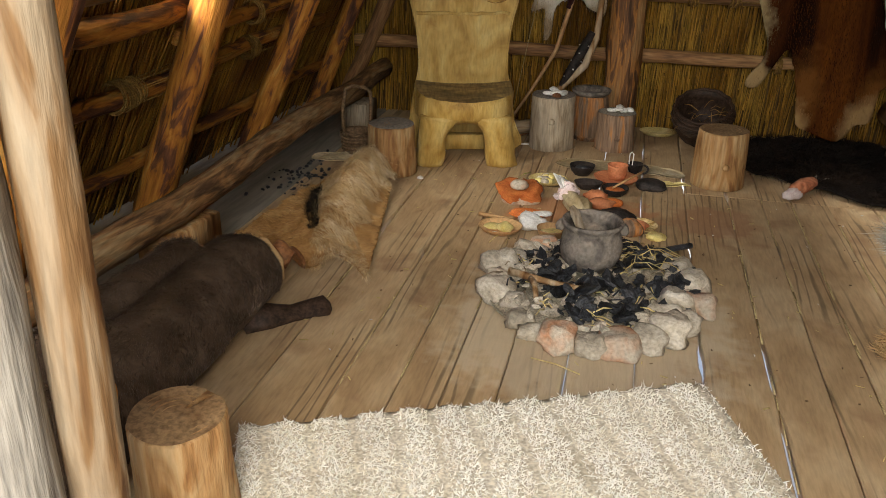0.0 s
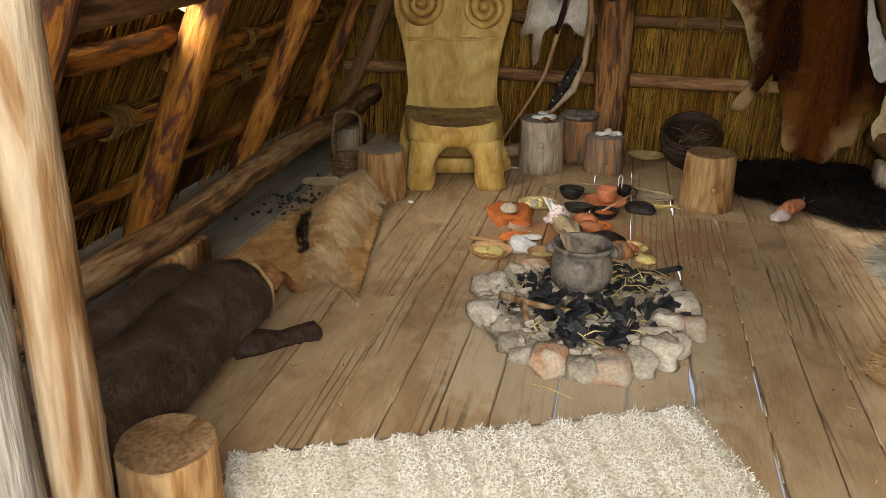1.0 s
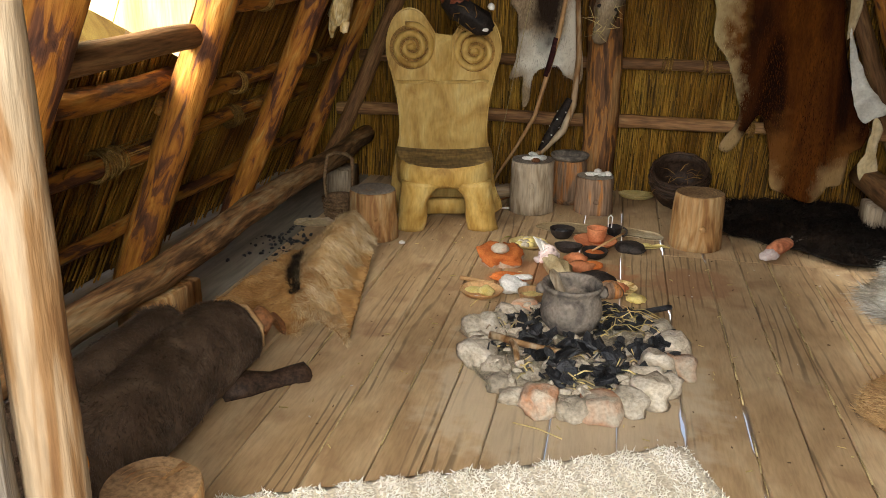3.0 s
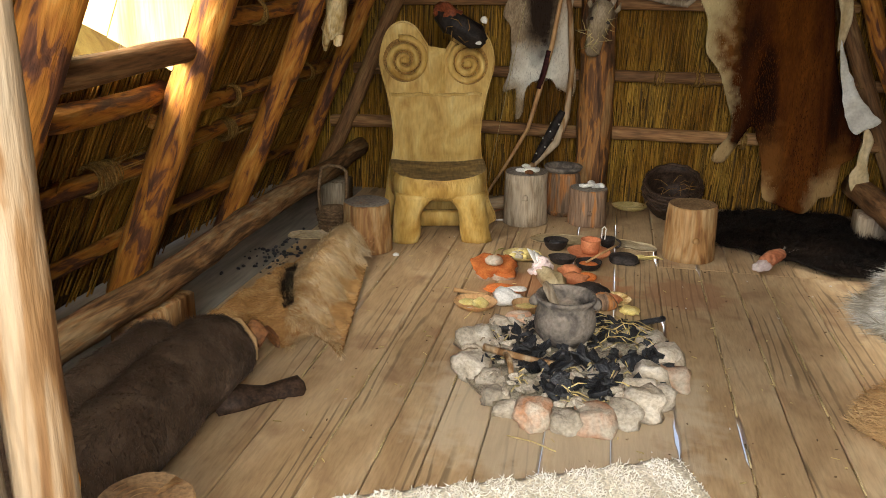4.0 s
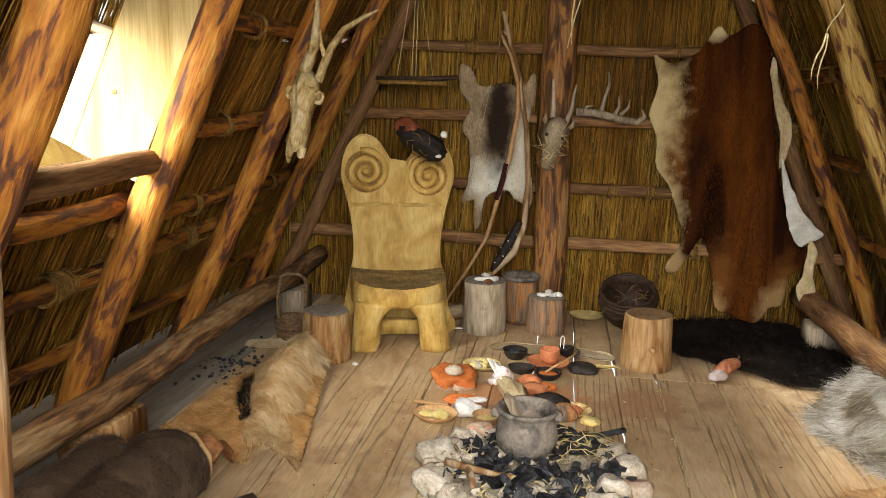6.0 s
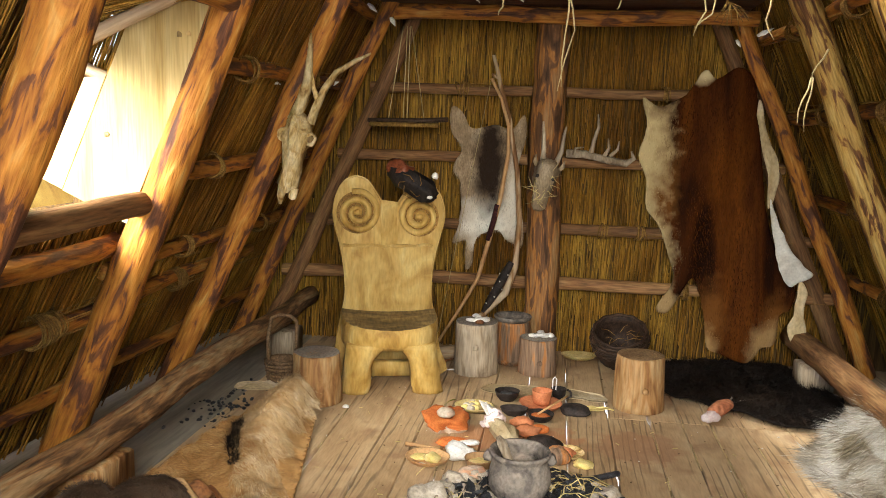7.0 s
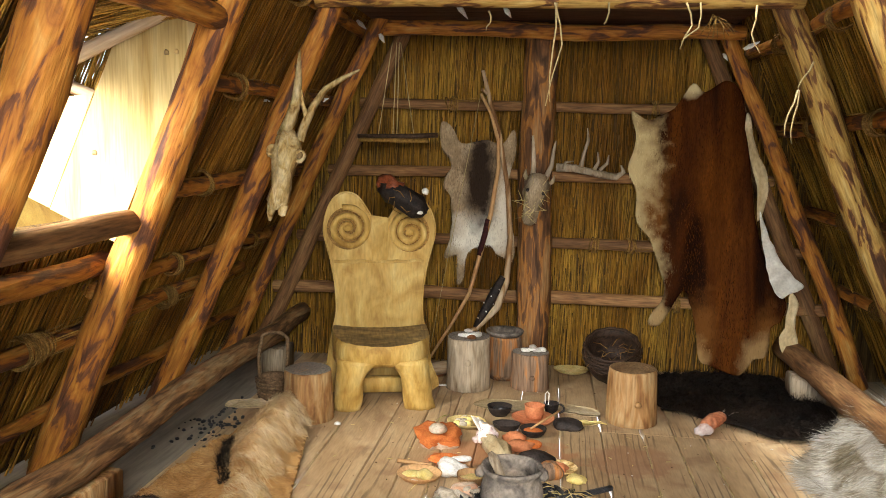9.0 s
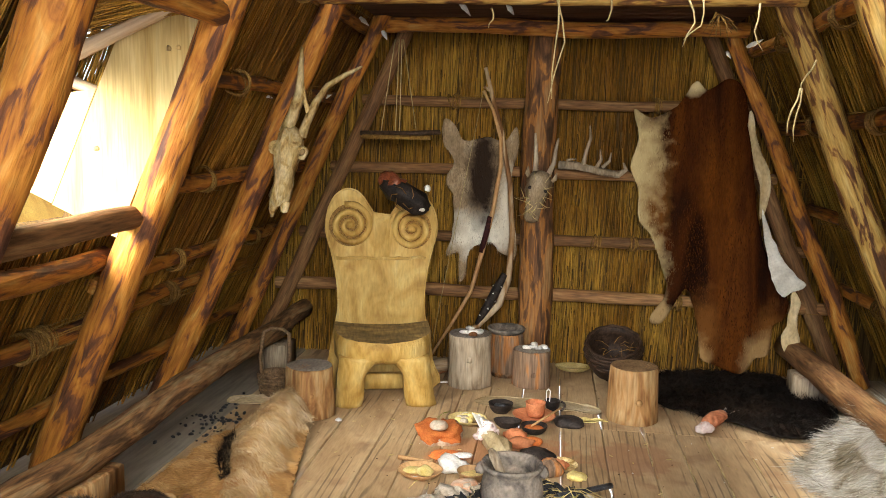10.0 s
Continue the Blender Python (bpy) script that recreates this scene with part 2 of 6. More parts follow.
SHELL = surface("shell", [(0.3, (0.6, 0.57, 0.52)), (0.7, (0.85, 0.82, 0.77))], big=(30, 30, 30), fine=(120, 120, 120), fine_amt=0.25, rough=0.4, bump=0.2, spread=0.1)
FLEECE = surface("fleece", [(0.3, (0.76, 0.71, 0.6)), (0.6, (0.88, 0.85, 0.77))], big=(7, 7, 7), fine=(90, 90, 90), fine_amt=0.18, rough=0.95, bump=0.2, island=0.12, sheen=0.2, spec=0.1)
FLEECE_BASE = surface("fleece_skin", [(0.3, (0.55, 0.48, 0.36)), (0.6, (0.7, 0.63, 0.5))], big=(7, 7, 7), fine=(90, 90, 90), rough=0.95, bump=0.2)
FUR_BROWN = surface("brown_fur", [(0.34, (0.045, 0.027, 0.016)), (0.5, (0.075, 0.047, 0.029)), (0.68, (0.125, 0.085, 0.056))], big=(10, 10, 10), fine=(90, 90, 90), fine_amt=0.2, rough=0.5, bump=0.2, island=0.45, spec=0.35)
FUR_TAN = surface("tan_fur", [(0.3, (0.42, 0.25, 0.1)), (0.48, (0.62, 0.44, 0.22)), (0.7, (0.8, 0.66, 0.43))], big=(9, 9, 9), fine=(90, 90, 90), fine_amt=0.25, rough=0.55, bump=0.2, island=0.36, spec=0.25)
FUR_ORANGE = surface("tawny_fur", [(0.3, (0.3, 0.14, 0.04)), (0.55, (0.5, 0.28, 0.1)), (0.75, (0.66, 0.44, 0.2))], big=(6, 6, 6), fine=(90, 90, 90), fine_amt=0.25, rough=0.7, bump=0.2, island=0.3, spec=0.2)
FUR_BLACK = surface("black_fur", [(0.4, (0.006, 0.004, 0.003)), (0.6, (0.018, 0.011, 0.007)), (0.78, (0.06, 0.035, 0.02))], big=(5, 5, 5), fine=(90, 90, 90), rough=0.7, bump=0.2, island=0.5, spec=0.15)
FUR_WHITE = surface("white_goat_hair", [(0.36, (0.18, 0.145, 0.09)), (0.46, (0.4, 0.355, 0.28)), (0.58, (0.55, 0.525, 0.465))], big=(7, 7, 7), fine=(90, 90, 90), fine_amt=0.2, rough=0.7, bump=0.1, island=0.28, spec=0.2)
FUR_FAWN = surface("fawn_fur", [(0.3, (0.36, 0.2, 0.08)), (0.6, (0.55, 0.36, 0.17)), (0.8, (0.7, 0.55, 0.36))], big=(5, 5, 5), fine=(90, 90, 90), fine_amt=0.2, rough=0.75, bump=0.1, island=0.25, spec=0.2)
COWHIDE = surface("cowhide", [(0.3, (0.005, 0.0017, 0.0006)), (0.44, (0.016, 0.004, 0.001)), (0.55, (0.055, 0.014, 0.002)), (0.75, (0.14, 0.042, 0.005))], big=(3.6, 3.6, 0.7), fine=(90, 90, 25), fine_amt=0.3, rough=0.75, bump=0.1, spec=0.05, island=0.3, upright=True,
                  patches=((0.03, 0.30, 0.24, 0.55, (0.16, 0.062, 0.014), 0.7), (0.48, 0.32, 0.2, 0.4, (0.15, 0.06, 0.014), 0.7), (-0.02, 0.08, 0.24, 0.4, (0.34, 0.21, 0.085), 0.85), (0.44, 0.14, 0.26, 0.38, (0.32, 0.2, 0.085), 0.85),
                           (-0.44, 1.3, 0.34, 0.95, (0.2, 0.085, 0.02), 0.75), (-0.55, 1.5, 0.42, 0.95, (0.52, 0.41, 0.21), 1.0), (-0.44, 0.72, 0.36, 0.75, (0.5, 0.39, 0.2), 1.0), (-0.28, 0.42, 0.2, 0.16, (0.33, 0.22, 0.1), 0.9), (-0.12, 2.1, 0.17, 0.17, (0.56, 0.45, 0.25), 1.0)))
RAWHIDE = surface("rawhide", [(0.3, (0.38, 0.27, 0.13)), (0.55, (0.58, 0.46, 0.27)), (0.75, (0.72, 0.62, 0.44))], big=(6, 6, 3), fine=(60, 60, 30), fine_amt=0.3, rough=0.65, bump=0.3)
WHITEHIDE = surface("white_hide", [(0.3, (0.42, 0.39, 0.33)), (0.7, (0.62, 0.6, 0.55))], big=(6, 6, 6), fine=(60, 60, 60), fine_amt=0.2, rough=0.7, bump=0.2)
LEATHER = surface("brown_leather", [(0.3, (0.16, 0.065, 0.025)), (0.6, (0.3, 0.13, 0.05))], big=(10, 10, 10), fine=(70, 70, 70), rough=0.5, bump=0.3)
WICKER = surface("wicker", [(0.3, (0.1, 0.06, 0.03)), (0.7, (0.24, 0.15, 0.08))], big=(30, 30, 30), fine=(90, 90, 90), rough=0.7, bump=0.3)
WICKER_DARK = surface("dark_wicker", [(0.3, (0.02, 0.012, 0.008)), (0.7, (0.07, 0.04, 0.025))], big=(30, 30, 30), fine=(90, 90, 90), rough=0.55, bump=0.3)
CLOTH_PINK = surface("pink_cloth", [(0.3, (0.62, 0.45, 0.42)), (0.7, (0.8, 0.7, 0.66))], big=(25, 25, 25), fine=(160, 160, 160), fine_amt=0.2, rough=0.9, bump=0.2)
YELLOW = surface("pale_yellow", [(0.3, (0.62, 0.48, 0.14)), (0.7, (0.76, 0.65, 0.3))], big=(25, 25, 25), fine=(160, 160, 160), fine_amt=0.2, rough=0.6, bump=0.2)
MASK_RED = surface("mask_clay", [(0.3, (0.12, 0.028, 0.012)), (0.7, (0.27, 0.075, 0.03))], big=(18, 18, 18), fine=(90, 90, 90), rough=0.3, bump=0.3)
# pale base colour stands in for the sky's brightness seen through floor gaps
BRIGHT_WATER = surface("brightened_lake_water", [(0.3, (0.62, 0.61, 0.55)), (0.7, (0.74, 0.73, 0.67))], big=(0.5, 0.5, 0.5), fine=(3, 3, 3), fine_amt=0.1, rough=0.2, bump=0.02, spec=1.0)

# ---- building tools ----


class Geo:
    """Vertices and faces gathered into one mesh."""
    def __init__(self):
        self.v, self.f = [], []

    def add(self, verts, faces):
        n = len(self.v)
        self.v.extend([tuple(map(float, p)) for p in verts])
        self.f.extend([tuple(i + n for i in f) for f in faces])
        return self

    def mesh(self, name, smooth=True):
        me = bpy.data.meshes.new(name)
        me.from_pydata(self.v, [], self.f)
        me.validate()
        if smooth:
            me.polygons.foreach_set("use_smooth", [True] * len(me.polygons))
        return me


def nz(p, scale=1.0, seed=0.0):
    return noise.noise(Vector((p[0] * scale + seed, p[1] * scale - seed * 0.7, p[2] * scale + seed * 1.3)))


def tube(points, radii, seg=10, wob=0.0, seed=0.0, caps=True, wscale=6.0, flat=1.0):
    """A round bar along points, with its own radius at each and an uneven skin."""
    g = Geo()
    pts = [Vector(p) for p in points]
    n = len(pts)
    rad = list(radii) if hasattr(radii, "__len__") else [radii] * n
    up = None
    rings = []
    for i, p in enumerate(pts):
        d = (pts[min(i + 1, n - 1)] - pts[max(i - 1, 0)]).normalized()
        if up is None:
            up = d.orthogonal().normalized()
        up = (up - d * up.dot(d)).normalized()
        side = d.cross(up)
        ring = []
        for k in range(seg):
            a = 2 * math.pi * k / seg
            o = up * math.cos(a) + side * math.sin(a) * flat
            r = rad[i] * (1 + wob * nz(p + o * 0.35, wscale, seed))
            ring.append(p + o * r)
        rings.append(ring)
    vs = [v for ring in rings for v in ring]
    fs = [(i * seg + k, i * seg + (k + 1) % seg, (i + 1) * seg + (k + 1) % seg, (i + 1) * seg + k) for i in range(n - 1) for k in range(seg)]
    if caps:
        fs += [tuple(range(seg))[::-1], tuple(range((n - 1) * seg, n * seg))]
    return g.add(vs, fs)


def join(*geos):
    g = Geo()
    for o in geos:
        g.add(o.v, o.f)
    return g


def moved(g, m):
    h = Geo()
    h.v = [tuple(m @ Vector(p)) for p in g.v]
    h.f = list(g.f)
    return h


def lathe(profile, seg=28, wob=0.0, seed=0.0, squash=1.0):
    """A turned vessel from (radius, height) pairs, both skins in one profile."""
    g = Geo()
    vs, fs = [], []
    for r, z in profile:
        for k in range(seg):
            a = 2 * math.pi * k / seg
            rr = r * (1 + wob * nz((math.cos(a), math.sin(a), z * 6), 1.6, seed))
            vs.append((rr * math.cos(a), rr * math.sin(a) * squash, z))
    n = len(profile)
    fs = [(i * seg + k, i * seg + (k + 1) % seg, (i + 1) * seg + (k + 1) % seg, (i + 1) * seg + k) for i in range(n - 1) for k in range(seg)]
    fs.append(tuple(range(seg))[::-1])
    fs.append(tuple(range((n - 1) * seg, n * seg)))
    return g.add(vs, fs)


def rock(size, seed=0.0, rough=0.35, level=3, facet=0.0):
    """A weathered lump: a ball drawn out and pushed about by noise, flattened below."""
    bm = bmesh.new()
    bmesh.ops.create_icosphere(bm, subdivisions=level, radius=1.0)
    g = Geo()
    vs = []
    for v in bm.verts:
        p = v.co.copy()
        k = 1 + rough * nz(p, 1.1, seed) + rough * 0.5 * nz(p, 2.6, seed + 5) + rough * 0.18 * nz(p, 6.5, seed + 9)
        if facet:
            q = [max(-1, min(1, c * (1 + facet))) for c in p]
            p = Vector(q)
        p = p * k
        vs.append((p.x * size[0], p.y * size[1], max(p.z, -0.55) * size[2]))
    fs = [tuple(v.index for v in f.verts) for f in bm.faces]
    bm.free()
    return g.add(vs, fs)


def box(x0, x1, y0, y1, z0, z1, bevel=0.004):
    """A block with chamfered upper edges."""
    g = Geo()
    b = min(bevel, (x1 - x0) / 3, (y1 - y0) / 3, (z1 - z0) / 3)
    vs = [(x0, y0, z0), (x1, y0, z0), (x1, y1, z0), (x0, y1, z0), (x0, y0, z1 - b), (x1, y0, z1 - b), (x1, y1, z1 - b), (x0, y1, z1 - b),
          (x0 + b, y0 + b, z1), (x1 - b, y0 + b, z1), (x1 - b, y1 - b, z1), (x0 + b, y1 - b, z1)]
    fs = [(3, 2, 1, 0), (0, 1, 5, 4), (1, 2, 6, 5), (2, 3, 7, 6), (3, 0, 4, 7), (4, 5, 9, 8), (5, 6, 10, 9), (6, 7, 11, 10), (7, 4, 8, 11), (8, 9, 10, 11)]
    return g.add(vs, fs)


def part(name, geo, material, parent, label="", at=None, smooth=True):
    """One mesh under a thing or a part."""
    me = geo if isinstance(geo, bpy.types.Mesh) else geo.mesh(name, smooth)
    if not me.materials:
        me.materials.append(material)
    ob = new(name, me)
    ob.parent = parent
    if at is not None:
        ob.matrix_basis = at
    return tagged(ob, label=label) if label else ob


def thing(name, m, label, category, group="", kind=""):
    """An empty at a thing's base, for its parts."""
    ob = new(name)
    ob.empty_display_size = 0.1
    ob.matrix_world = m
    return tagged(ob, label, category, group, kind)


def solid(name, geo, material, m, label, category, group="", kind="", smooth=True):
    """A thing of one mesh."""
    me = geo.mesh(name, smooth)
    me.materials.append(material)
    ob = new(name, me)
    ob.matrix_world = m
    return tagged(ob, label, category, group, kind)


def along(p0, p1):
    """The pose at p0 whose z runs to p1."""
    p0, p1 = Vector(p0), Vector(p1)
    return Matrix.Translation(p0) @ (p1 - p0).to_track_quat("Z", "Y").to_matrix().to_4x4(), (p1 - p0).length


def log_geo(length, r0, r1, seed=0.0, wob=0.16, bend=0.012, seg=14, knots=0):
    n = max(6, int(length / 0.14))
    pts, rad = [], []
    for i in range(n + 1):
        s = i / n
        pts.append((bend * nz((0, 0, s * length), 1.1, seed) * 2, bend * nz((5, 0, s * length), 1.1, seed + 3) * 2, s * length))
        rad.append(r0 + (r1 - r0) * s)
    pts.insert(0, pts[0]), rad.insert(0, r0 * 0.9)
    pts[0] = (pts[0][0], pts[0][1], -0.008)
    pts.append((pts[-1][0], pts[-1][1], length + 0.008)), rad.append(r1 * 0.9)
    g = tube(pts, rad, seg, wob, seed, wscale=5.0)
    rr = random.Random(int(seed * 100))
    for k in range(knots):
        s, a = rr.uniform(0.1, 0.9), rr.uniform(0, 6.28)
        r = r0 + (r1 - r0) * s
        b = rock((r * 0.3, r * 0.3, r * 0.42), seed + k, 0.25, 1)
        g.add(moved(b, Matrix.Translation((r * 0.9 * math.cos(a), r * 0.9 * math.sin(a), s * length))).v, b.f)
    return g


def log(name, p0, p1, r0, r1, material, label, category, group="", kind="", seed=0.0, **kw):
    m, length = along(p0, p1)
    return solid(name, log_geo(length, r0, r1, seed, **kw), material, m, label, category, group, kind)


def lashing(parent, z, r, turns=4, seed=0, name="lashing"):
    """Loose turns of twisted grass round a pole, whose z axis is the pole, with a few stray ends."""
    rr = random.Random(seed)
    g = Geo()
    for k in range(turns * 3):
        pts = []
        tilt, ph, slack = rr.uniform(-0.5, 0.5), rr.uniform(0, 6.28), rr.uniform(0.002, 0.016)
        zz = z + rr.uniform(-0.011, 0.011) * turns
        for i in range(17):
            a = 2 * math.pi * i / 16
            q = r + 0.003 + slack * (0.5 + 0.5 * math.sin(a + ph * 2))
            pts.append((q * math.cos(a), q * math.sin(a), zz + tilt * r * math.cos(a + ph)))
        t = tube(pts, rr.uniform(0.003, 0.0055), 6, 0.3, k, caps=False, wscale=40)
        g.add(t.v, t.f)
    for k in range(turns):
        a, b = rr.uniform(0, 6.28), rr.uniform(-1, 1)
        p = Vector((r * math.cos(a), r * math.sin(a), z))
        t = tube([p, p * 1.25 + Vector((0, 0, 0.05 * b - 0.02)), p * 1.4 + Vector((0, 0, 0.11 * b))], [0.003, 0.0025, 0.001], 5)
        g.add(t.v, t.f)
    return part(name, g, ROPE, parent, "loose twisted grass lashing")


def blades(roots, dirs, length, width, curl=0.3, jitter=0.35, seg=2, seed=0, droop=0.0):
    """Hairs: narrow tapering strips from roots along dirs."""
    rs = np.random.RandomState(seed)
    n = len(roots)
    roots, dirs = np.asarray(roots, float), np.asarray(dirs, float)
    d = dirs + rs.normal(0, jitter, (n, 3))
    d /= np.linalg.norm(d, axis=1)[:, None] + 1e-9
    L = length * rs.uniform(0.6, 1.25, n)[:, None]
    side = np.cross(d, rs.normal(0, 1, (n, 3)))
    side /= np.linalg.norm(side, axis=1)[:, None] + 1e-9
    bend = rs.normal(0, curl, (n, 3)) * L
    bend[:, 2] -= droop * L[:, 0]
    vs, k = [], seg
    for i in range(k):
        s = i / k
        c = roots + d * L * s + bend * s * s
        w = width * (1 - 0.55 * s)
        vs += [c - side * w / 2, c + side * w / 2]
    vs.append(roots + d * L + bend)
    V = np.stack(vs, 1).reshape(-1, 3)
    m = 2 * k + 1
    F = []
    for j in range(n):
        o = j * m
        for i in range(k - 1):
            F.append((o + 2 * i, o + 2 * i + 1, o + 2 * i + 3, o + 2 * i + 2))
        F.append((o + 2 * k - 2, o + 2 * k - 1, o + 2 * k))
    g = Geo()
    g.v, g.f = [tuple(p) for p in V.tolist()], F
    return g


def smoothpoly(pts, n=6):
    """A closed outline rounded through pts (Catmull-Rom)."""
    out, k = [], len(pts)
    P = [Vector((*p, 0)) if len(p) == 2 else Vector(p) for p in pts]
    for i in range(k):
        a, b, c, d = P[i - 1], P[i], P[(i + 1) % k], P[(i + 2) % k]
        for j in range(n):
            t = j / n
            out.append(0.5 * ((2 * b) + (c - a) * t + (2 * a - 5 * b + 4 * c - d) * t * t + (3 * b - a - 3 * c + d) * t ** 3))
    return [(p.x, p.y) for p in out]


def inside(x, y, poly):
    c, j = False, len(poly) - 1
    for i in range(len(poly)):
        (xi, yi), (xj, yj) = poly[i], poly[j]
        if (yi > y) != (yj > y) and x < (xj - xi) * (y - yi) / (yj - yi) + xi:
            c = not c
        j = i
    return c


def pelt_geo(poly, height, thick=0.008, step=0.03, edge=0.012):
    """A skin with the outline poly (x, y), laid over height(x, y): top, underside and rim, its rim ragged."""
    bm = bmesh.new()
    top = [bm.verts.new((x, y, 0)) for x, y in poly]
    bm.faces.new(top)
    bmesh.ops.triangulate(bm, faces=bm.faces[:])
    for _ in range(9):
        long = [e for e in bm.edges if e.calc_length() > step * 1.6]
        if not long:
            break
        bmesh.ops.subdivide_edges(bm, edges=long, cuts=1)
        bmesh.ops.triangulate(bm, faces=[f for f in bm.faces if len(f.verts) > 3])
        bmesh.ops.beautify_fill(bm, faces=bm.faces[:], edges=[e for e in bm.edges if not e.is_boundary])
    bm.normal_update()
    if sum(f.normal.z for f in bm.faces) < 0:
        bmesh.ops.reverse_faces(bm, faces=bm.faces[:])
    bm.verts.index_update()
    n = len(bm.verts)
    P = [(v.co.x, v.co.y) for v in bm.verts]
    rim = [(e.verts[0].index, e.verts[1].index) for e in bm.edges if e.is_boundary]
    F = [tuple(v.index for v in f.verts) for f in bm.faces]
    bm.free()
    g = Geo()
    hs = [height(x, y) for x, y in P]
    g.v = [(x, y, h + thick) for (x, y), h in zip(P, hs)] + [(x, y, h) for (x, y), h in zip(P, hs)]
    g.f = F + [tuple(i + n for i in f[::-1]) for f in F] + [(a, b, b + n, a + n) for a, b in rim]
    return g


def pelt_fur(poly, height, n, length, width, lay, thick=0.008, seed=0, zone=None, jitter=0.3, lift=0.45, curl=0.25, seg=2, clump=0.0):
    """Hairs over a pelt; lay(x, y): the way in which they lie in plan."""
    rs = np.random.RandomState(seed)
    xs, ys = [p[0] for p in poly], [p[1] for p in poly]
    R, D, tries = [], [], 0
    while len(R) < n and tries < n * 12:
        tries += 1
        x, y = rs.uniform(min(xs), max(xs)), rs.uniform(min(ys), max(ys))
        if not inside(x, y, poly) or (zone and not zone(x, y)):
            continue
        h = height(x, y)
        gx, gy = (height(x + 0.01, y) - h) / 0.01, (height(x, y + 0.01) - h) / 0.01
        lx, ly = lay(x, y)
        if clump:       # hairs of one lock lean together
            ci, cj = math.floor(x / clump), math.floor(y / clump)
            lx += ((ci + 0.5 + 0.4 * nz((ci, cj, 0), 3.7)) * clump - x) / length * 0.85
            ly += ((cj + 0.5 + 0.4 * nz((ci, cj, 5), 3.7)) * clump - y) / length * 0.85
        R.append((x, y, h + thick * 0.8))
        D.append((lx - gx * lift, ly - gy * lift, lift + lx * gx + ly * gy))
    return blades(R, D, length, width, curl, jitter, seg, seed)

# ---- the hut: raised plank floor, reed gable, two steep reed slopes ----
def slope_left(y, z, out=0.0):
    """A point of the left roof slope at height z; out: metres outwards from the rafters' middle."""
    return Vector((-2.44 + 0.455 * z - out * 0.91, y, z + out * 0.414))


def slope_right(y, z, out=0.0):
    return Vector((2.29 - 0.43 * z + out * 0.919, y, z + out * 0.395))


def slab(quads, normal, thick):
    """Quads of one plane given a thickness along normal, as one mesh."""
    g = Geo()
    for q in quads:
        a = [Vector(p) for p in q]
        b = [p + Vector(normal) * thick for p in a]
        g.add(a + b, [(0, 1, 2, 3), (7, 6, 5, 4), (0, 4, 5, 1), (1, 5, 6, 2), (2, 6, 7, 3), (3, 7, 4, 0)])
    return g


def reeds(roots, ups, lengths, r, seed=0, lean=0.03):
    """Reed stems: thin three-sided stalks, each a little out of line."""
    rs = np.random.RandomState(seed)
    n = len(roots)
    P, U = np.asarray(roots, float), np.asarray(ups, float)
    U = U + rs.normal(0, lean, (n, 3))
    U /= np.linalg.norm(U, axis=1)[:, None]
    A = np.cross(U, rs.normal(0, 1, (n, 3)))
    A /= np.linalg.norm(A, axis=1)[:, None]
    B = np.cross(U, A)
    L = np.asarray(lengths, float)[:, None]
    R = (r * rs.uniform(0.6, 1.35, n))[:, None]
    rows = []
    for s, k in ((0.0, 1.0), (1.0, 0.7)):
        for a in (0, 2.094, 4.189):
            rows.append(P + U * L * s + (A * math.cos(a) + B * math.sin(a)) * R * k)
    V = np.stack(rows, 1).reshape(-1, 3)
    g = Geo()
    g.v = [tuple(p) for p in V.tolist()]
    for j in range(n):
        o = j * 6
        g.f += [(o, o + 1, o + 4, o + 3), (o + 1, o + 2, o + 5, o + 4), (o + 2, o, o + 3, o + 5)]
    return g


RIDGE = 5.3
floor = tagged(new("floor"), "weathered brown plank floor with open gaps", "floor", kind="structure")

# reed slopes, the left one with a window opening
WIN = (2.50, 3.40, 1.34, 2.14)
roof_left = thing("roof_left", Matrix.Identity(4), "steep golden reed roof slope with an open hatch", "roof", kind="structure")
spans = [(-0.5, WIN[0], -0.05, RIDGE), (WIN[1], 6.35, -0.05, RIDGE), (WIN[0], WIN[1], -0.05, 1.02), (WIN[0], WIN[1], 1.06, WIN[2] - 0.17), (WIN[0], WIN[1], WIN[3] + 0.08, RIDGE)]
# slabs behind the stems carry the dark of the gaps as their colour
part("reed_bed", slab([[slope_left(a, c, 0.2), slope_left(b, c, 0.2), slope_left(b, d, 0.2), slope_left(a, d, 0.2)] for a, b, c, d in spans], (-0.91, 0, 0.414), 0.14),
     REED_GAP_SHADE, roof_left, smooth=False)
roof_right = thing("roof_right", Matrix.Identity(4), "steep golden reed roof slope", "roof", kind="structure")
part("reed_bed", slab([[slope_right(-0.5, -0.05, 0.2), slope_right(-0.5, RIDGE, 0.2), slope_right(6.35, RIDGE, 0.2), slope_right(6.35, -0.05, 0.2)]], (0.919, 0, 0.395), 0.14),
     REED_GAP_SHADE, roof_right, smooth=False)


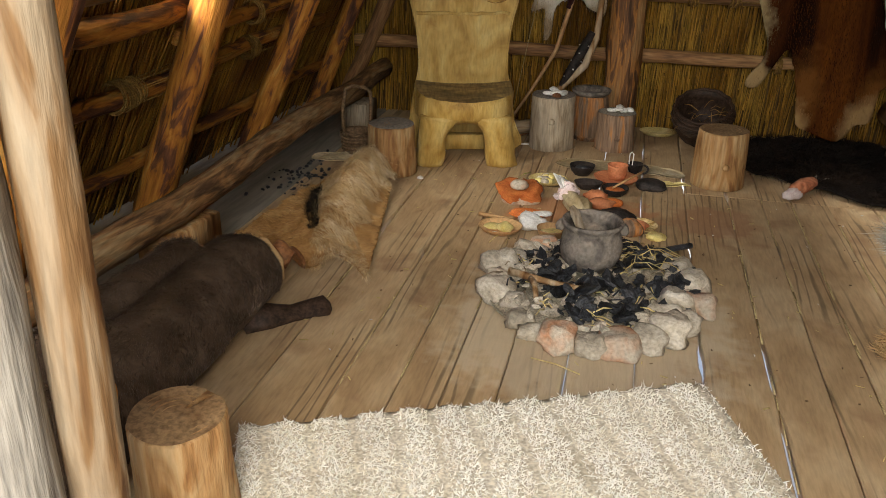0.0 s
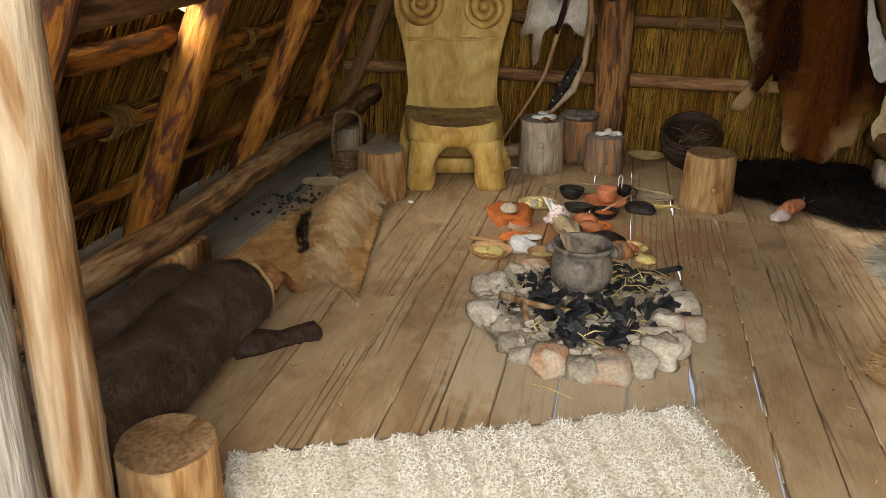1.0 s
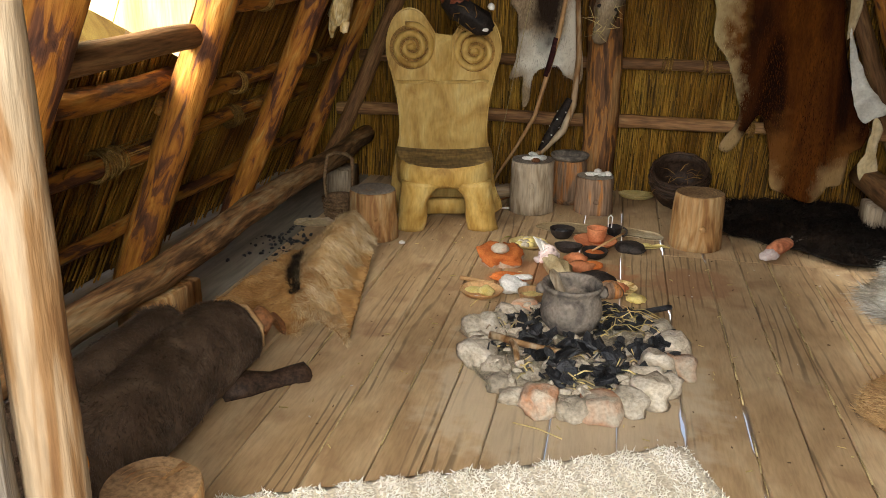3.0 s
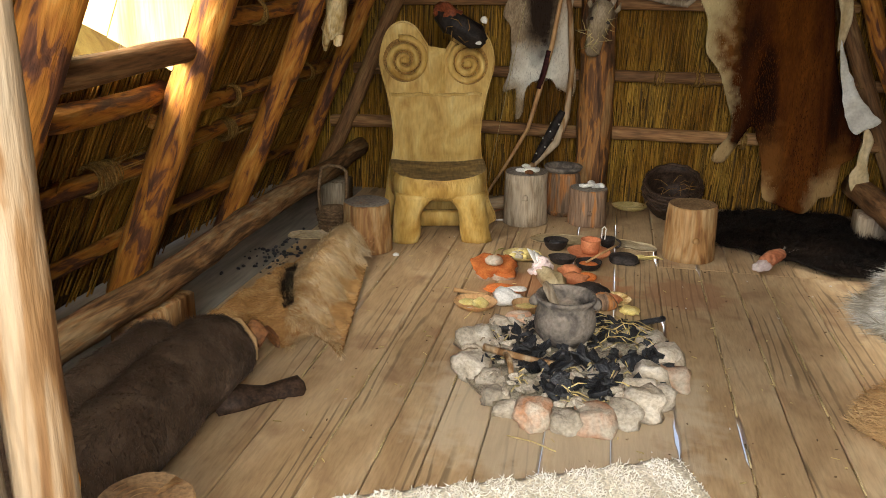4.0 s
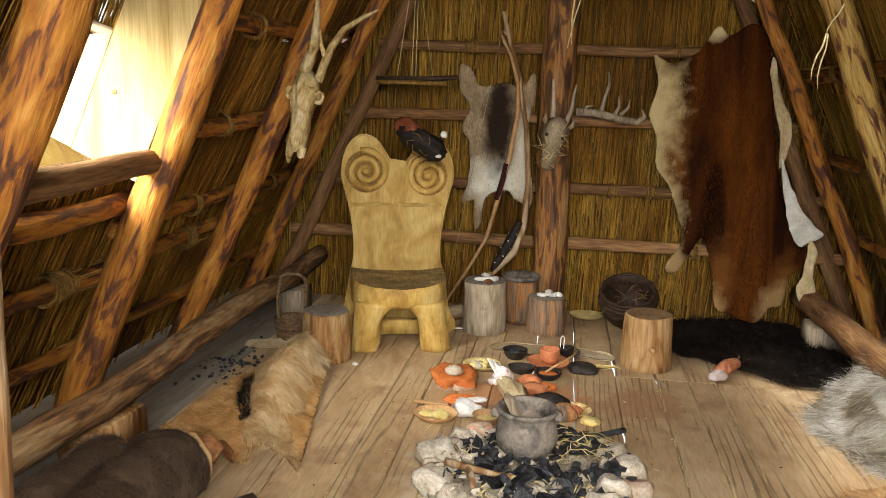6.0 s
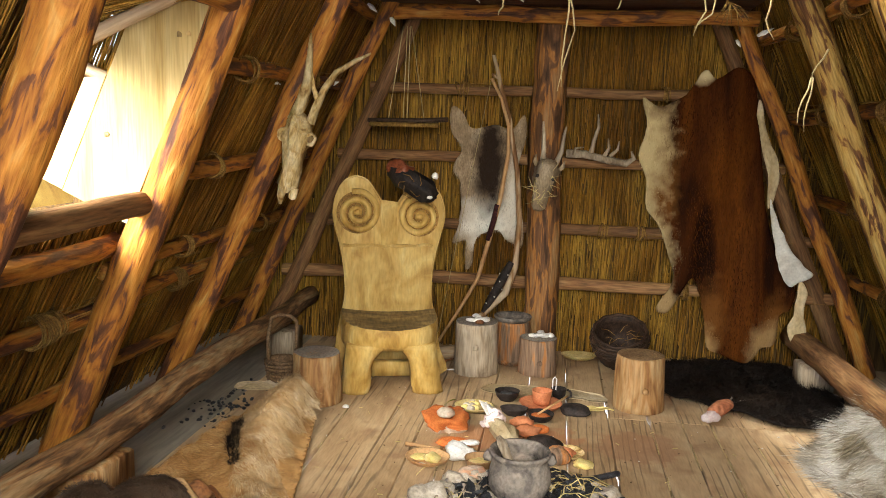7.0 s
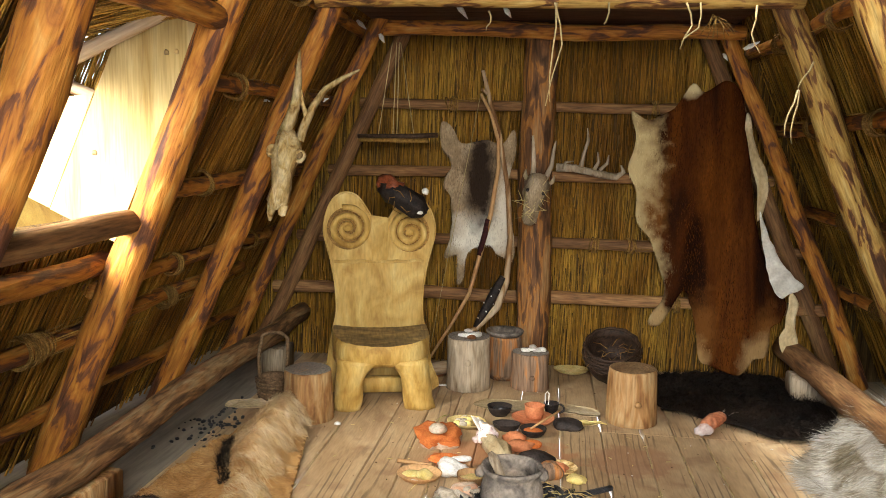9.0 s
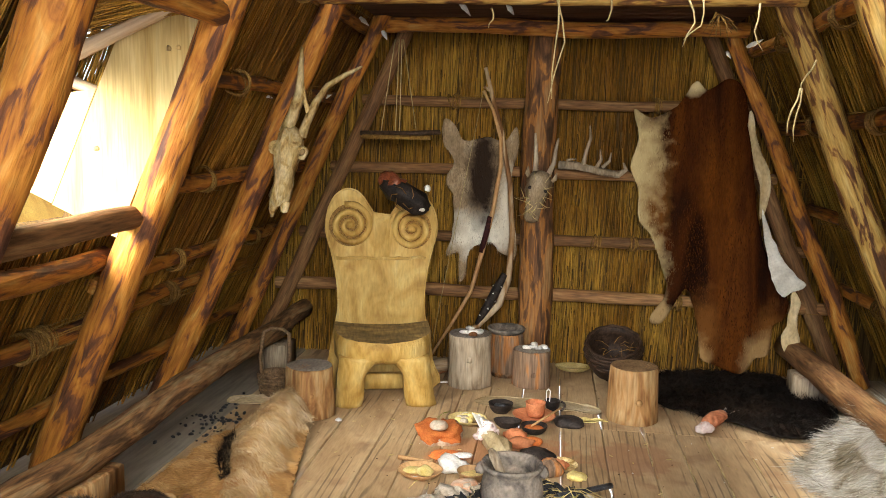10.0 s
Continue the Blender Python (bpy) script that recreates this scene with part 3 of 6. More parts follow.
def slope_reeds(side, n, seed):
    rs = np.random.RandomState(seed)
    R, U, L = [], [], []
    fn = slope_left if side < 0 else slope_right
    up = Vector((0.455, 0, 1)) if side < 0 else Vector((-0.43, 0, 1))
    while len(R) < n:
        y, z, ln = rs.uniform(0.6, 6.2), rs.uniform(-0.1, 3.4), rs.uniform(0.5, 1.3)
        if side < 0 and WIN[0] - 0.02 < y < WIN[1] + 0.02:
            if WIN[2] - 0.05 < z < WIN[3] + 0.08:
                continue
            if z <= WIN[2]:
                ln = min(ln, (WIN[2] - 0.16 - z) * 1.08)
                if ln < 0.1:
                    continue
        R.append(fn(y, z, 0.20 - rs.uniform(0, 0.028)))
        U.append(up.normalized() + Vector((0, 0.07 * side * -1, 0)))
        L.append(ln)
    return reeds(R, U, L, 0.0055, seed, 0.035)


tagged(part("reed", slope_reeds(-1, 5600, 3), REED_OLD, roof_left), kind="stuff")
tagged(part("reed", slope_reeds(1, 4600, 4), REED, roof_right), kind="stuff")

# back gable
wall_north = thing("wall_north", Matrix.Identity(4), "back gable wall of upright golden reeds", "wall", kind="structure")
bm_back = Geo().add([(-3.0, 6.2, -0.1), (2.85, 6.2, -0.1), (-0.05, 6.2, RIDGE + 0.9), (-3.0, 6.34, -0.1), (2.85, 6.34, -0.1), (-0.05, 6.34, RIDGE + 0.9)],
                    [(0, 1, 2), (5, 4, 3), (0, 3, 4, 1), (1, 4, 5, 2), (2, 5, 3, 0)])
part("reed_bed", bm_back, REED_GAP_SHADE, wall_north, smooth=False)
rs = np.random.RandomState(11)
R, U, L = [], [], []
while len(R) < 4600:
    x, z = rs.uniform(-2.4, 2.3), rs.choice([-0.08, 0.3, 0.75, 1.25, 1.75, 2.1]) + rs.uniform(-0.12, 0.25)
    if -2.44 + 0.455 * z < x < 2.29 - 0.43 * z:
        R.append((x, 6.2 - rs.uniform(0, 0.035), z)), U.append((0.03, 0, 1)), L.append(rs.uniform(0.45, 0.95))
tagged(part("reed", reeds(R, U, L, 0.0052, 12, 0.045), REED, wall_north), kind="stuff")

# the front gable stands open; its frame of poles closes the slopes
for i, (p0, p1) in enumerate(((slope_left(-0.42, 0.0), slope_left(-0.42, 5.2)), (slope_right(-0.42, 0.0), slope_right(-0.42, 5.2)))):
    log("gable_pole", p0, p1, 0.09, 0.07, BARK, "peeled log framing the open front gable", "rafter", "roof rafters", "structure", seed=i + 81.0)

# out of view: added to keep the front lamp's light off the upper gable
light_block_south = thing("light_block_south", Matrix.Identity(4), "unseen reed panel added above the open front to block light", "wall", kind="structure")
part("reed_bed", slab([[(-1.05, -0.45, 3.05), (0.98, -0.45, 3.05), (0.05, -0.45, RIDGE), (-0.15, -0.45, RIDGE)]], (0, -1, 0), 0.12), REED_GAP_SHADE, light_block_south, smooth=False)

# timber frame
rafters_left = [(2.32, 2.32, 0.098), (3.55, 3.2, 0.084), (4.70, 4.72, 0.072), (5.78, 5.80, 0.06)]
for i, (y, y1, r) in enumerate(rafters_left):
    ob = log("rafter", slope_left(y, 0.02), slope_left(y1, 4.6), r * 1.12, r * 0.85, BARK, "peeled log rafter, orange-brown with dark bark patches", "rafter", "roof rafters", "structure", seed=i + 1.3, bend=0.018)
ob = log("rafter", (-2.28, 6.06, 0.02), (-0.20, 6.06, 4.5), 0.062, 0.05, RAIL, "thin grey-brown rafter against the gable", "rafter", "roof rafters", "structure", seed=7.7)
for i, (y, r) in enumerate([(5.98, 0.058), (4.70, 0.08), (3.62, 0.08), (2.4, 0.08)]):
    log("rafter", slope_right(y, 0.02), slope_right(y, 4.6), r * 1.1, r * 0.85, (BARK, RAIL_LIGHT, RAIL_LIGHT, BARK)[i], "peeled log rafter, orange-brown with dark bark patches", "rafter", "roof rafters", "structure", seed=i + 11.3, bend=0.02)
log("rafter", (2.1, 6.08, 0.1), (0.1, 6.08, 4.7), 0.06, 0.05, RAIL, "thin grey-brown rafter against the gable", "rafter", "roof rafters", "structure", seed=17.7)
sill_left = log("sill_log", (-1.975, 0.3, 0.26), (-1.935, 6.15, 0.345), 0.08, 0.072, SILL, "long barked sill log along the foot of the slope", "log", kind="structure", seed=2.2, wob=0.2, bend=0.02, seg=18)
sill_right = log("sill_log", (1.78, 0.3, 0.27), (1.77, 6.15, 0.27), 0.088, 0.085, RAIL, "long barked sill log along the foot of the slope", "log", kind="structure", seed=4.2, wob=0.2, bend=0.02, seg=18)
gable_post = log("gable_post", (-0.105, 6.03, -0.04), (-0.10, 6.05, 4.9), 0.128, 0.115, POST, "stout reddish-brown post in the middle of the gable", "post", kind="structure", seed=5.5, bend=0.01, seg=18)
for i, (z, r, x0, x1) in enumerate([(0.555, 0.05, -2.15, 2.05), (0.975, 0.043, -1.95, 1.85), (1.485, 0.042, -1.7, 1.6), (2.0, 0.04, -1.45, 1.4)]):
    rail = log("gable_rail", (x0, 6.1, z + 0.005), (x1, 6.1, z - 0.012), r, r * 0.92, RAIL, "horizontal peeled pole tied across the reeds", "rail", "gable rails", "structure", seed=i + 21.1, bend=0.012)
    for k, x in enumerate((0.35, 0.62) if i == 1 else ((-0.75, 0.75) if i == 3 else (0.95,))):
        lashing(rail, x - x0, r + 0.003, turns=3, seed=i * 9 + k)
battens_left = [(0.30, 0.5, 6.15, 0.04), (0.70, 0.5, 5.6, 0.045), (1.04, 0.6, 3.48, 0.06), (0.93, 3.5, 6.15, 0.042), (1.40, 3.45, 6.15, 0.048), (1.92, 3.45, 6.15, 0.045), (2.45, 0.5, 6.15, 0.045)]
for i, (z, y0, y1, r) in enumerate(battens_left):
    bat = log("batten", slope_left(y0, z, 0.125), slope_left(y1, z + 0.03, 0.125), r, r * 0.9, BARK, "dark peeled pole tied across the reed slope", "batten", "roof battens", "structure", seed=i + 31.1, bend=0.02)
    for k, y in enumerate({1: (3.12, 3.2, 4.4), 3: (4.3, 5.45), 4: (4.25,), 5: (4.15, 5.2), 6: (4.5,)}.get(i, ())):
        lashing(bat, y - y0, r + 0.012, turns=5 if i == 1 else 3, seed=i * 7 + k)
for i, z in enumerate((0.63, 1.2, 1.78, 2.3)):
    bat = log("batten", slope_right(0.5, z, 0.125), slope_right(6.15, z + 0.02, 0.125), 0.046, 0.042, BARK, "dark peeled pole tied across the reed slope", "batten", "roof battens", "structure", seed=i + 41.1, bend=0.02)
    for k, y in enumerate((4.35, 5.35)):
        lashing(bat, y - 0.5, 0.056, turns=4, seed=i * 5 + k)
log("tie_beam", (-1.3, 5.84, 2.52), (1.28, 5.84, 2.49), 0.058, 0.052, BARK, "squared orange-brown tie beam under the loft", "beam", kind="structure", seed=51.0)
log("tie_beam", (-1.36, 4.62, 2.51), (1.30, 4.62, 2.50), 0.05, 0.048, RAIL_LIGHT, "pale peeled tie beam with straw hanging over it", "beam", kind="structure", seed=52.0)

ceiling = Geo()
for i in range(9):
    y0 = 4.66 + i * 0.165
    ceiling = join(ceiling, box(-1.30, 1.26, y0, y0 + 0.158, 2.575, 2.605, 0.003))
solid("ceiling", ceiling, DARK_PLANK, Matrix.Identity(4), "dark loft boards over the tie beams", "ceiling", kind="structure", smooth=False)

# window: sill, lintel, open flap of reeds, pine cheek boards, its prop
window = thing("window_1", Matrix.Identity(4), "open roof hatch with pine cheek boards and a propped reed flap", "window", kind="structure")
m, ln = along(slope_left(2.44, 1.29, 0.02), slope_left(3.41, 1.31, 0.02))
part("window_sill", log_geo(ln, 0.058, 0.055, 61.0, wob=0.1, seg=10), RAIL, window, "hewn brown sill beam", at=m)
m, ln = along(slope_left(2.44, 2.19, 0.0), slope_left(3.43, 2.21, 0.0))
part("lintel", log_geo(ln, 0.06, 0.055, 62.0, wob=0.1), BARK, window, at=m)
CHEEK = 3.39
for k, (a0, a1, z0, z1, z2) in enumerate(((0.06, 0.40, 1.2, 2.5, 2.5), (0.412, 0.62, 1.2, 1.72, 1.60), (0.63, 0.95, 1.1, 1.52, 1.40))):
    q = [slope_left(CHEEK + 0.012 * k, z0, a0), slope_left(CHEEK + 0.012 * k, z0, a1), slope_left(CHEEK + 0.012 * k, z2, a1), slope_left(CHEEK + 0.012 * k, z1, a0)]
    part("cheek_board", slab([q], (0, 1, 0), 0.03), SHUTTER, window, "sunlit knotty pine board", smooth=False)
for a, z in ((0.12, 2.02), (0.16, 2.0), (0.3, 1.5)):
    part("knot", moved(rock((0.012, 0.004, 0.016), a * 9, 0.3, 2), pose(*slope_left(CHEEK - 0.001, z, a))), SEAT_DARK, window, "dark knot in the pine")
rs = np.random.RandomState(15)
R = [slope_left(CHEEK + 0.07 + rs.uniform(0, 0.03), 1.35 + rs.uniform(-0.15, 0.05), rs.uniform(0.38, 1.3)) for k in range(150)]
tagged(part("cheek_reed", reeds(R, [Vector((0.455, 0, 1)).normalized()] * 150, rs.uniform(0.55, 0.85, 150), 0.008, 16, 0.05), REED, window), kind="stuff")
m, ln = along(slope_left(CHEEK + 0.06, 1.7, 0.36), slope_left(CHEEK + 0.06, 1.66, 1.25))
part("cheek_pole", log_geo(ln, 0.03, 0.028, 64.0), PALE_POLE, window, at=m)
m, ln = along(slope_left(3.33, 1.72, 0.62), slope_left(3.33, 2.25, 0.10))
part("strut", log_geo(ln, 0.035, 0.03, 65.0), PALE_POLE, window, "pale pole under the flap", at=m)
flap0, flap1 = slope_left(2.44, 2.27, 0.0), Vector((-2.45, 2.44, 2.12))
flap_w = Vector((0, 1.02, 0))
part("flap", slab([[flap0, flap1, flap1 + flap_w, flap0 + flap_w]], (0.05, 0, 1), 0.07), REED_GAP_SHADE, window, "thatched hatch flap", smooth=False)
rs = np.random.RandomState(5)
R, U, L = [], [], []
fd = (flap1 - flap0)
for k in range(420):
    s, yy = rs.uniform(0, 0.35), rs.uniform(0, 1.0)
    R.append(flap0 + fd * s + Vector((0, yy, -rs.uniform(0.0, 0.025)))), U.append(fd.normalized()), L.append(rs.uniform(0.4, 0.65) * fd.length)
tagged(part("reed", reeds(R, U, L, 0.005, 6, 0.05), REED, window), kind="stuff")
m, ln = along(flap1 + Vector((0.12, -0.1, -0.05)), flap1 + Vector((0.12, 1.15, -0.02)))
part("flap_pole", log_geo(ln, 0.03, 0.026, 63.0), PALE_POLE, window, at=m)

# neighbouring hut's thatch, ground and water outside
neighbour = thing("neighbour_hut", pose(-7.5, 5.0, -1.6), "sunlit thatched hut outside the hatch", "hut")
roof_n = slab([[(-2.6, -5, 0.6), (2.6, -5, 0.6), (2.6, 5, 0.6), (-2.6, 5, 0.6)]], (0, 0, -1), 0.25)
part("floor", roof_n, DUSTY, neighbour, smooth=False)
part("roof", slab([[(2.6, -5, 0.6), (2.6, 5, 0.6), (0, 5, 5.2), (0, -5, 5.2)], [(-2.6, 5, 0.6), (-2.6, -5, 0.6), (0, -5, 5.2), (0, 5, 5.2)]], (0, 0, -1), 0.18), REED, neighbour, smooth=False)
ground = solid("water", Geo().add([(-900, -900, -2.4), (900, -900, -2.4), (900, 900, -2.4), (-900, 900, -2.4)], [(0, 1, 2, 3)]), BRIGHT_WATER, Matrix.Identity(4), "lake water under the raised hut, paled to brighten the floor gaps", "water", kind="structure", smooth=False)

# ---- large things ----
def stump(name, x, y, r, h, mat_side, mat_top, label, group="", seed=0.0, taper=0.92, rot=0.0, crack=False, lean=0.0):
    t = thing(name, pose(x, y, 0, lean, 0, rot), label, "stump stool", group)
    n = 5
    P = [(0, 0, 0)] + [(0, 0, 0.004 + (h - 0.016) * i / n) for i in range(n + 1)] + [(0, 0, h - 0.003)]
    Rr = [r * 0.96] + [r * (1 - (1 - taper) * i / n) for i in range(n + 1)] + [r * (taper - 0.04)]
    g = tube(P, Rr, 32, 0.1, seed, wscale=3.5)
    rr = random.Random(int(seed * 10))
    kn = rock((r * 0.14, r * 0.10, r * 0.17), seed, 0.2, 2)
    a = -1.45 + rr.uniform(-0.25, 0.25)
    g.add(moved(kn, Matrix.Translation((r * 0.95 * math.cos(a), r * 0.95 * math.sin(a), h * rr.uniform(0.3, 0.6)))).v, kn.f)
    part("trunk", g, mat_side, t)
    # the sawn face: shallow rings, with a split
    vs, fs, K, N = [], [], 40, 12
    for i in range(N + 1):
        for k in range(K):
            an = 2 * math.pi * k / K
            q = r * (taper - 0.03) * i / N * (1 + 0.1 * nz((math.cos(an) * 0.35, math.sin(an) * 0.35, h), 3.5, seed))
            z = h - 0.001 + 0.0022 * math.sin(i * 2.9) + 0.003 * nz((q * math.cos(an), q * math.sin(an), 0), 9, seed)
            if crack and abs(an - 1.2) < 0.09 and i > 3:
                z -= 0.02
            vs.append((q * math.cos(an), q * math.sin(an), z))
    fs = [(i * K + k, i * K + (k + 1) % K, (i + 1) * K + (k + 1) % K, (i + 1) * K + k) for i in range(N) for k in range(K)]
    part("sawn_top", Geo().add(vs, fs), mat_top, t, "sawn top with faint rings")
    return t


stump("stump_stool", 0.555, 4.975, 0.155, 0.345, STUMP, ENDGRAIN, "orange-brown debarked stump stool on the planks", "stump stools", 1.0, 0.93)
stump("stump_stool", -1.43, 4.66, 0.15, 0.315, STUMP, ENDGREY, "peeled stump stool with a grey top beside the throne", "stump stools", 2.0, 0.97)
stump("stump_stool", -1.085, 1.56, 0.135, 0.352, STUMP, ENDGRAIN, "orange stump stool with a cracked sawn top", "stump stools", 3.0, 0.98, crack=True)
stump("stump_stool", -0.53, 5.5, 0.158, 0.37, STUMP_GREY, ENDGREY, "pale grey barked stump holding white shells", "stump stools", 4.0, 0.95)
stump("stump_stool", -0.09, 5.58, 0.135, 0.26, STUMP_RED, ENDGREY, "split reddish stump holding white shells", "stump stools", 5.0, 0.97)


def throne():
    t = thing("throne", pose(-1.035, 4.965, 0, 0, 0, 15.0), "carved golden wooden throne with spiral lobes on its back", "throne")
    half = [(0.365, 0.0), (0.36, 0.2), (0.325, 0.42), (0.30, 0.55), (0.305, 0.7), (0.325, 0.84), (0.355, 0.95), (0.385, 1.06), (0.375, 1.17), (0.325, 1.27), (0.24, 1.315), (0.15, 1.29), (0.075, 1.2), (0.035, 1.145)]
    half = [(x, z if z < 0.8 else 0.8 + (z - 0.8) * 1.12) for x, z in half]
    right = [(x, z if z < 1.0 else 1.0 + (z - 1.0) * 0.92) for x, z in half]
    left = [(-x, z) for x, z in half][::-1]
    outline = smoothpoly(right + left, 4)
    bm = bmesh.new()
    f = bm.faces.new([bm.verts.new((x, 0.0, z)) for x, z in outline])
    r = bmesh.ops.extrude_face_region(bm, geom=[f])
    vs = [v for v in r["geom"] if isinstance(v, bmesh.types.BMVert)]
    bmesh.ops.translate(bm, verts=vs, vec=(0, 0.075, 0))
    bmesh.ops.recalc_face_normals(bm, faces=bm.faces[:])
    rim = [e for e in bm.edges if len(e.link_faces) == 2 and any(len(fc.verts) > 8 for fc in e.link_faces)]
    bmesh.ops.bevel(bm, geom=rim, offset=0.014, segments=3, affect="EDGES")
    for v in bm.verts:
        v.co.y += 0.004 * nz(v.co, 5.0)
    bmesh.ops.triangulate(bm, faces=[fc for fc in bm.faces if len(fc.verts) > 4])
    me = bpy.data.meshes.new("backrest")
    bm.to_mesh(me)
    bm.free()
    back = part("backrest", me, THRONE, t, at=pose(0, 0.30, 0, -5))
    for sx, cz, w, big in ((-0.215, 1.125, 1, 0.145), (0.205, 1.10, -1, 0.135)):
        pts, n = [], 90
        for i in range(n + 1):
            a = 2 * math.pi * 2.2 * i / n
            rad = 0.022 + (big - 0.022) * i / n
            pts.append((sx + w * rad * math.cos(a + 0.6), -0.006, cz + rad * math.sin(a + 0.6)))
        # flat disc under the ridges; its dark colour gives the grooves stain and shade
        disc = [(sx + big * q * math.cos(a), -0.003 - 0.001 * nz((q, a, sx), 4), cz + big * q * math.sin(a)) for q in (1.0, 0.5) for a in np.linspace(0, 2 * math.pi, 33)[:-1]]
        part("carved_ground", Geo().add(disc, [(k, (k + 1) % 32, 32 + (k + 1) % 32, 32 + k) for k in range(32)] + [tuple(range(32, 64))]), GROOVE_STAIN_SHADE, back, "ground of the spiral, coloured for brown stain and groove shade")
        part("spiral", tube(pts, [0.013 + 0.009 * min(1.0, i / 30) for i in range(len(pts))], 10, 0.3, sx, wscale=25), THRONE, back, "carved raised spiral")
        part("boss", moved(rock((0.032, 0.02, 0.032), 3 + sx, 0.15, 2), pose(sx, -0.006, cz)), THRONE, back)
    # wedge between the lobes, and the shallow tooled ledges below
    wedge = Geo().add([(-0.06, 0.0, 1.215), (0.055, 0.0, 1.2), (0.05, 0.0, 0.9), (-0.055, 0.0, 0.9), (-0.03, -0.03, 1.14), (0.025, -0.03, 1.13), (0.025, -0.008, 0.92), (-0.03, -0.008, 0.92)],
                      [(4, 5, 6, 7), (0, 1, 5, 4), (1, 2, 6, 5), (2, 3, 7, 6), (3, 0, 4, 7)])
    part("wedge", wedge, THRONE, back)
    for x0, x1, z, rr in ((-0.315, 0.3, 0.9, 0.012), (-0.30, 0.285, 0.62, 0.003)):
        part("tool_mark", tube([(x0 + (x1 - x0) * i / 20, 0.003, z + 0.016 * nz((i * 0.3, 0, z), 1.0)) for i in range(21)], rr, 6, 0.6, z), THRONE, back)
    # seat: a thick hollowed half slab sloping forwards, dark with use on top
    N, K = 10, 30
    def rim(a):
        return -0.325 * math.cos(a), 0.30 - 0.47 * abs(math.sin(a)) ** 0.5
    def level(y):
        return 0.435 + 0.045 * (y + 0.17) / 0.47
    vs, fs = [], []
    for i in range(K + 1):
        ex, ey = rim(math.pi * i / K)
        low = 0.30 - 0.03 * abs(ex) / 0.325 + 0.012 * nz((ex, ey, 0), 9)
        top = level(ey) + 0.006 * nz((ex, ey, 2), 14)
        vs += [(ex * 0.93, ey + 0.03, low), (ex * 0.98, ey + 0.006, low + 0.03), (ex, ey + 0.003 * nz((ex, ey, 5), 20), top - 0.03), (ex * 0.965, ey + 0.014, top)]
    for i in range(K):
        for k in range(3):
            fs.append((i * 4 + k, (i + 1) * 4 + k, (i + 1) * 4 + k + 1, i * 4 + k + 1))
    fs.append(tuple(i * 4 for i in range(K + 1))[::-1])
    part("seat", Geo().add(vs, fs), THRONE, t)
    vs, fs = [], []
    for j in range(N + 1):
        for i in range(K + 1):
            s = j / N
            ex, ey = rim(math.pi * i / K)
            ex, ey = ex * 0.97, 0.30 + (ey - 0.30) * 0.97
            y = 0.30 + (ey - 0.30) * s
            vs.append((ex * s, y, level(y) - 0.004 - 0.022 * (1 - s ** 2) + 0.003 * nz((ex * s, y, 0), 12)))
    fs = [(j * (K + 1) + i, (j + 1) * (K + 1) + i, (j + 1) * (K + 1) + i + 1, j * (K + 1) + i + 1) for j in range(N) for i in range(K)]
    part("seat_top", Geo().add(vs, fs), SEAT_DARK, t, "hollowed seat darkened by use")
    # legs: two splayed rough-hewn blocks with a rounded arch between them
    for s in (-1, 1):
        rows, n = [], 12
        for i in range(n + 1):
            k = i / n
            z = 0.33 * k
            splay = 0.035 * (1 - k) * (1.6 if s > 0 else 0.7)
            xin = 0.10 + 0.03 * (1 - k) + splay * 0.4 - 0.1 * max(0.0, (k - 0.66) / 0.34) ** 1.8
            xout = 0.285 + splay
            y0, y1 = -0.10 - 0.045 * k, 0.18
            rows.append([(s * xin, y0 + 0.03, z), (s * (xin + 0.03), y0, z), (s * (xin + xout) / 2, y0 - 0.014, z), (s * (xout - 0.04), y0 + 0.004, z), (s * xout, y0 + 0.045, z), (s * xout, y1, z), (s * xin, y1, z)])
        vs = [p for r_ in rows for p in r_]
        fs = [(i * 7 + k, i * 7 + (k + 1) % 7, (i + 1) * 7 + (k + 1) % 7, (i + 1) * 7 + k) for i in range(n) for k in range(7)] + [tuple(range(7))[::-1], tuple(range(n * 7, n * 7 + 7))]
        if s < 0:
            fs = [f_[::-1] for f_ in fs]
        part("leg", Geo().add([(x + 0.012 * nz((x, y, z), 9), y + 0.012 * nz((x, y, z), 9, 4), z) for x, y, z in vs], fs), THRONE, t)
    part("stretcher", box(-0.2, 0.2, 0.2, 0.27, 0.03, 0.13), THRONE, t)


throne()

# poles at the doorway
pole = log("door_pole", (-1.0, 1.1, -0.04), (-0.893, 1.1, 2.6), 0.0585, 0.05, PALE_POLE, "smooth pale debarked pole standing by the doorway", "pole", seed=71.0, bend=0.012, seg=24, wob=0.1, knots=0)
part("knot", moved(rock((0.012, 0.02, 0.035), 3, 0.3, 2), pose(0.05, -0.024, 0.755)), BARK, pole, "dark knot hole")
grey_pole = log("door_pole", (-1.06, 0.98, -0.04), (-1.005, 1.0, 2.6), 0.085, 0.08, GREY_POLE, "weathered grey post behind the pale pole", "pole", seed=72.0, bend=0.01, seg=20, knots=0)


# fleece rug
def rug_h(x, y):
    return 0.014 + 0.008 * nz((x, y, 0), 3.0) + 0.007 * math.sin((x * 0.915 + y * 0.404) * 46.0 + 1.5 * nz((x, y, 1), 2.0))


rug_poly = [(-1.13, 1.95), (-0.6, 2.19), (-0.15, 2.38), (0.343, 2.60), (0.45, 2.35), (0.57, 2.07), (0.78, 1.55), (0.9, 1.2), (0.2, 0.95), (-0.62, 0.7), (-0.9, 1.35)]
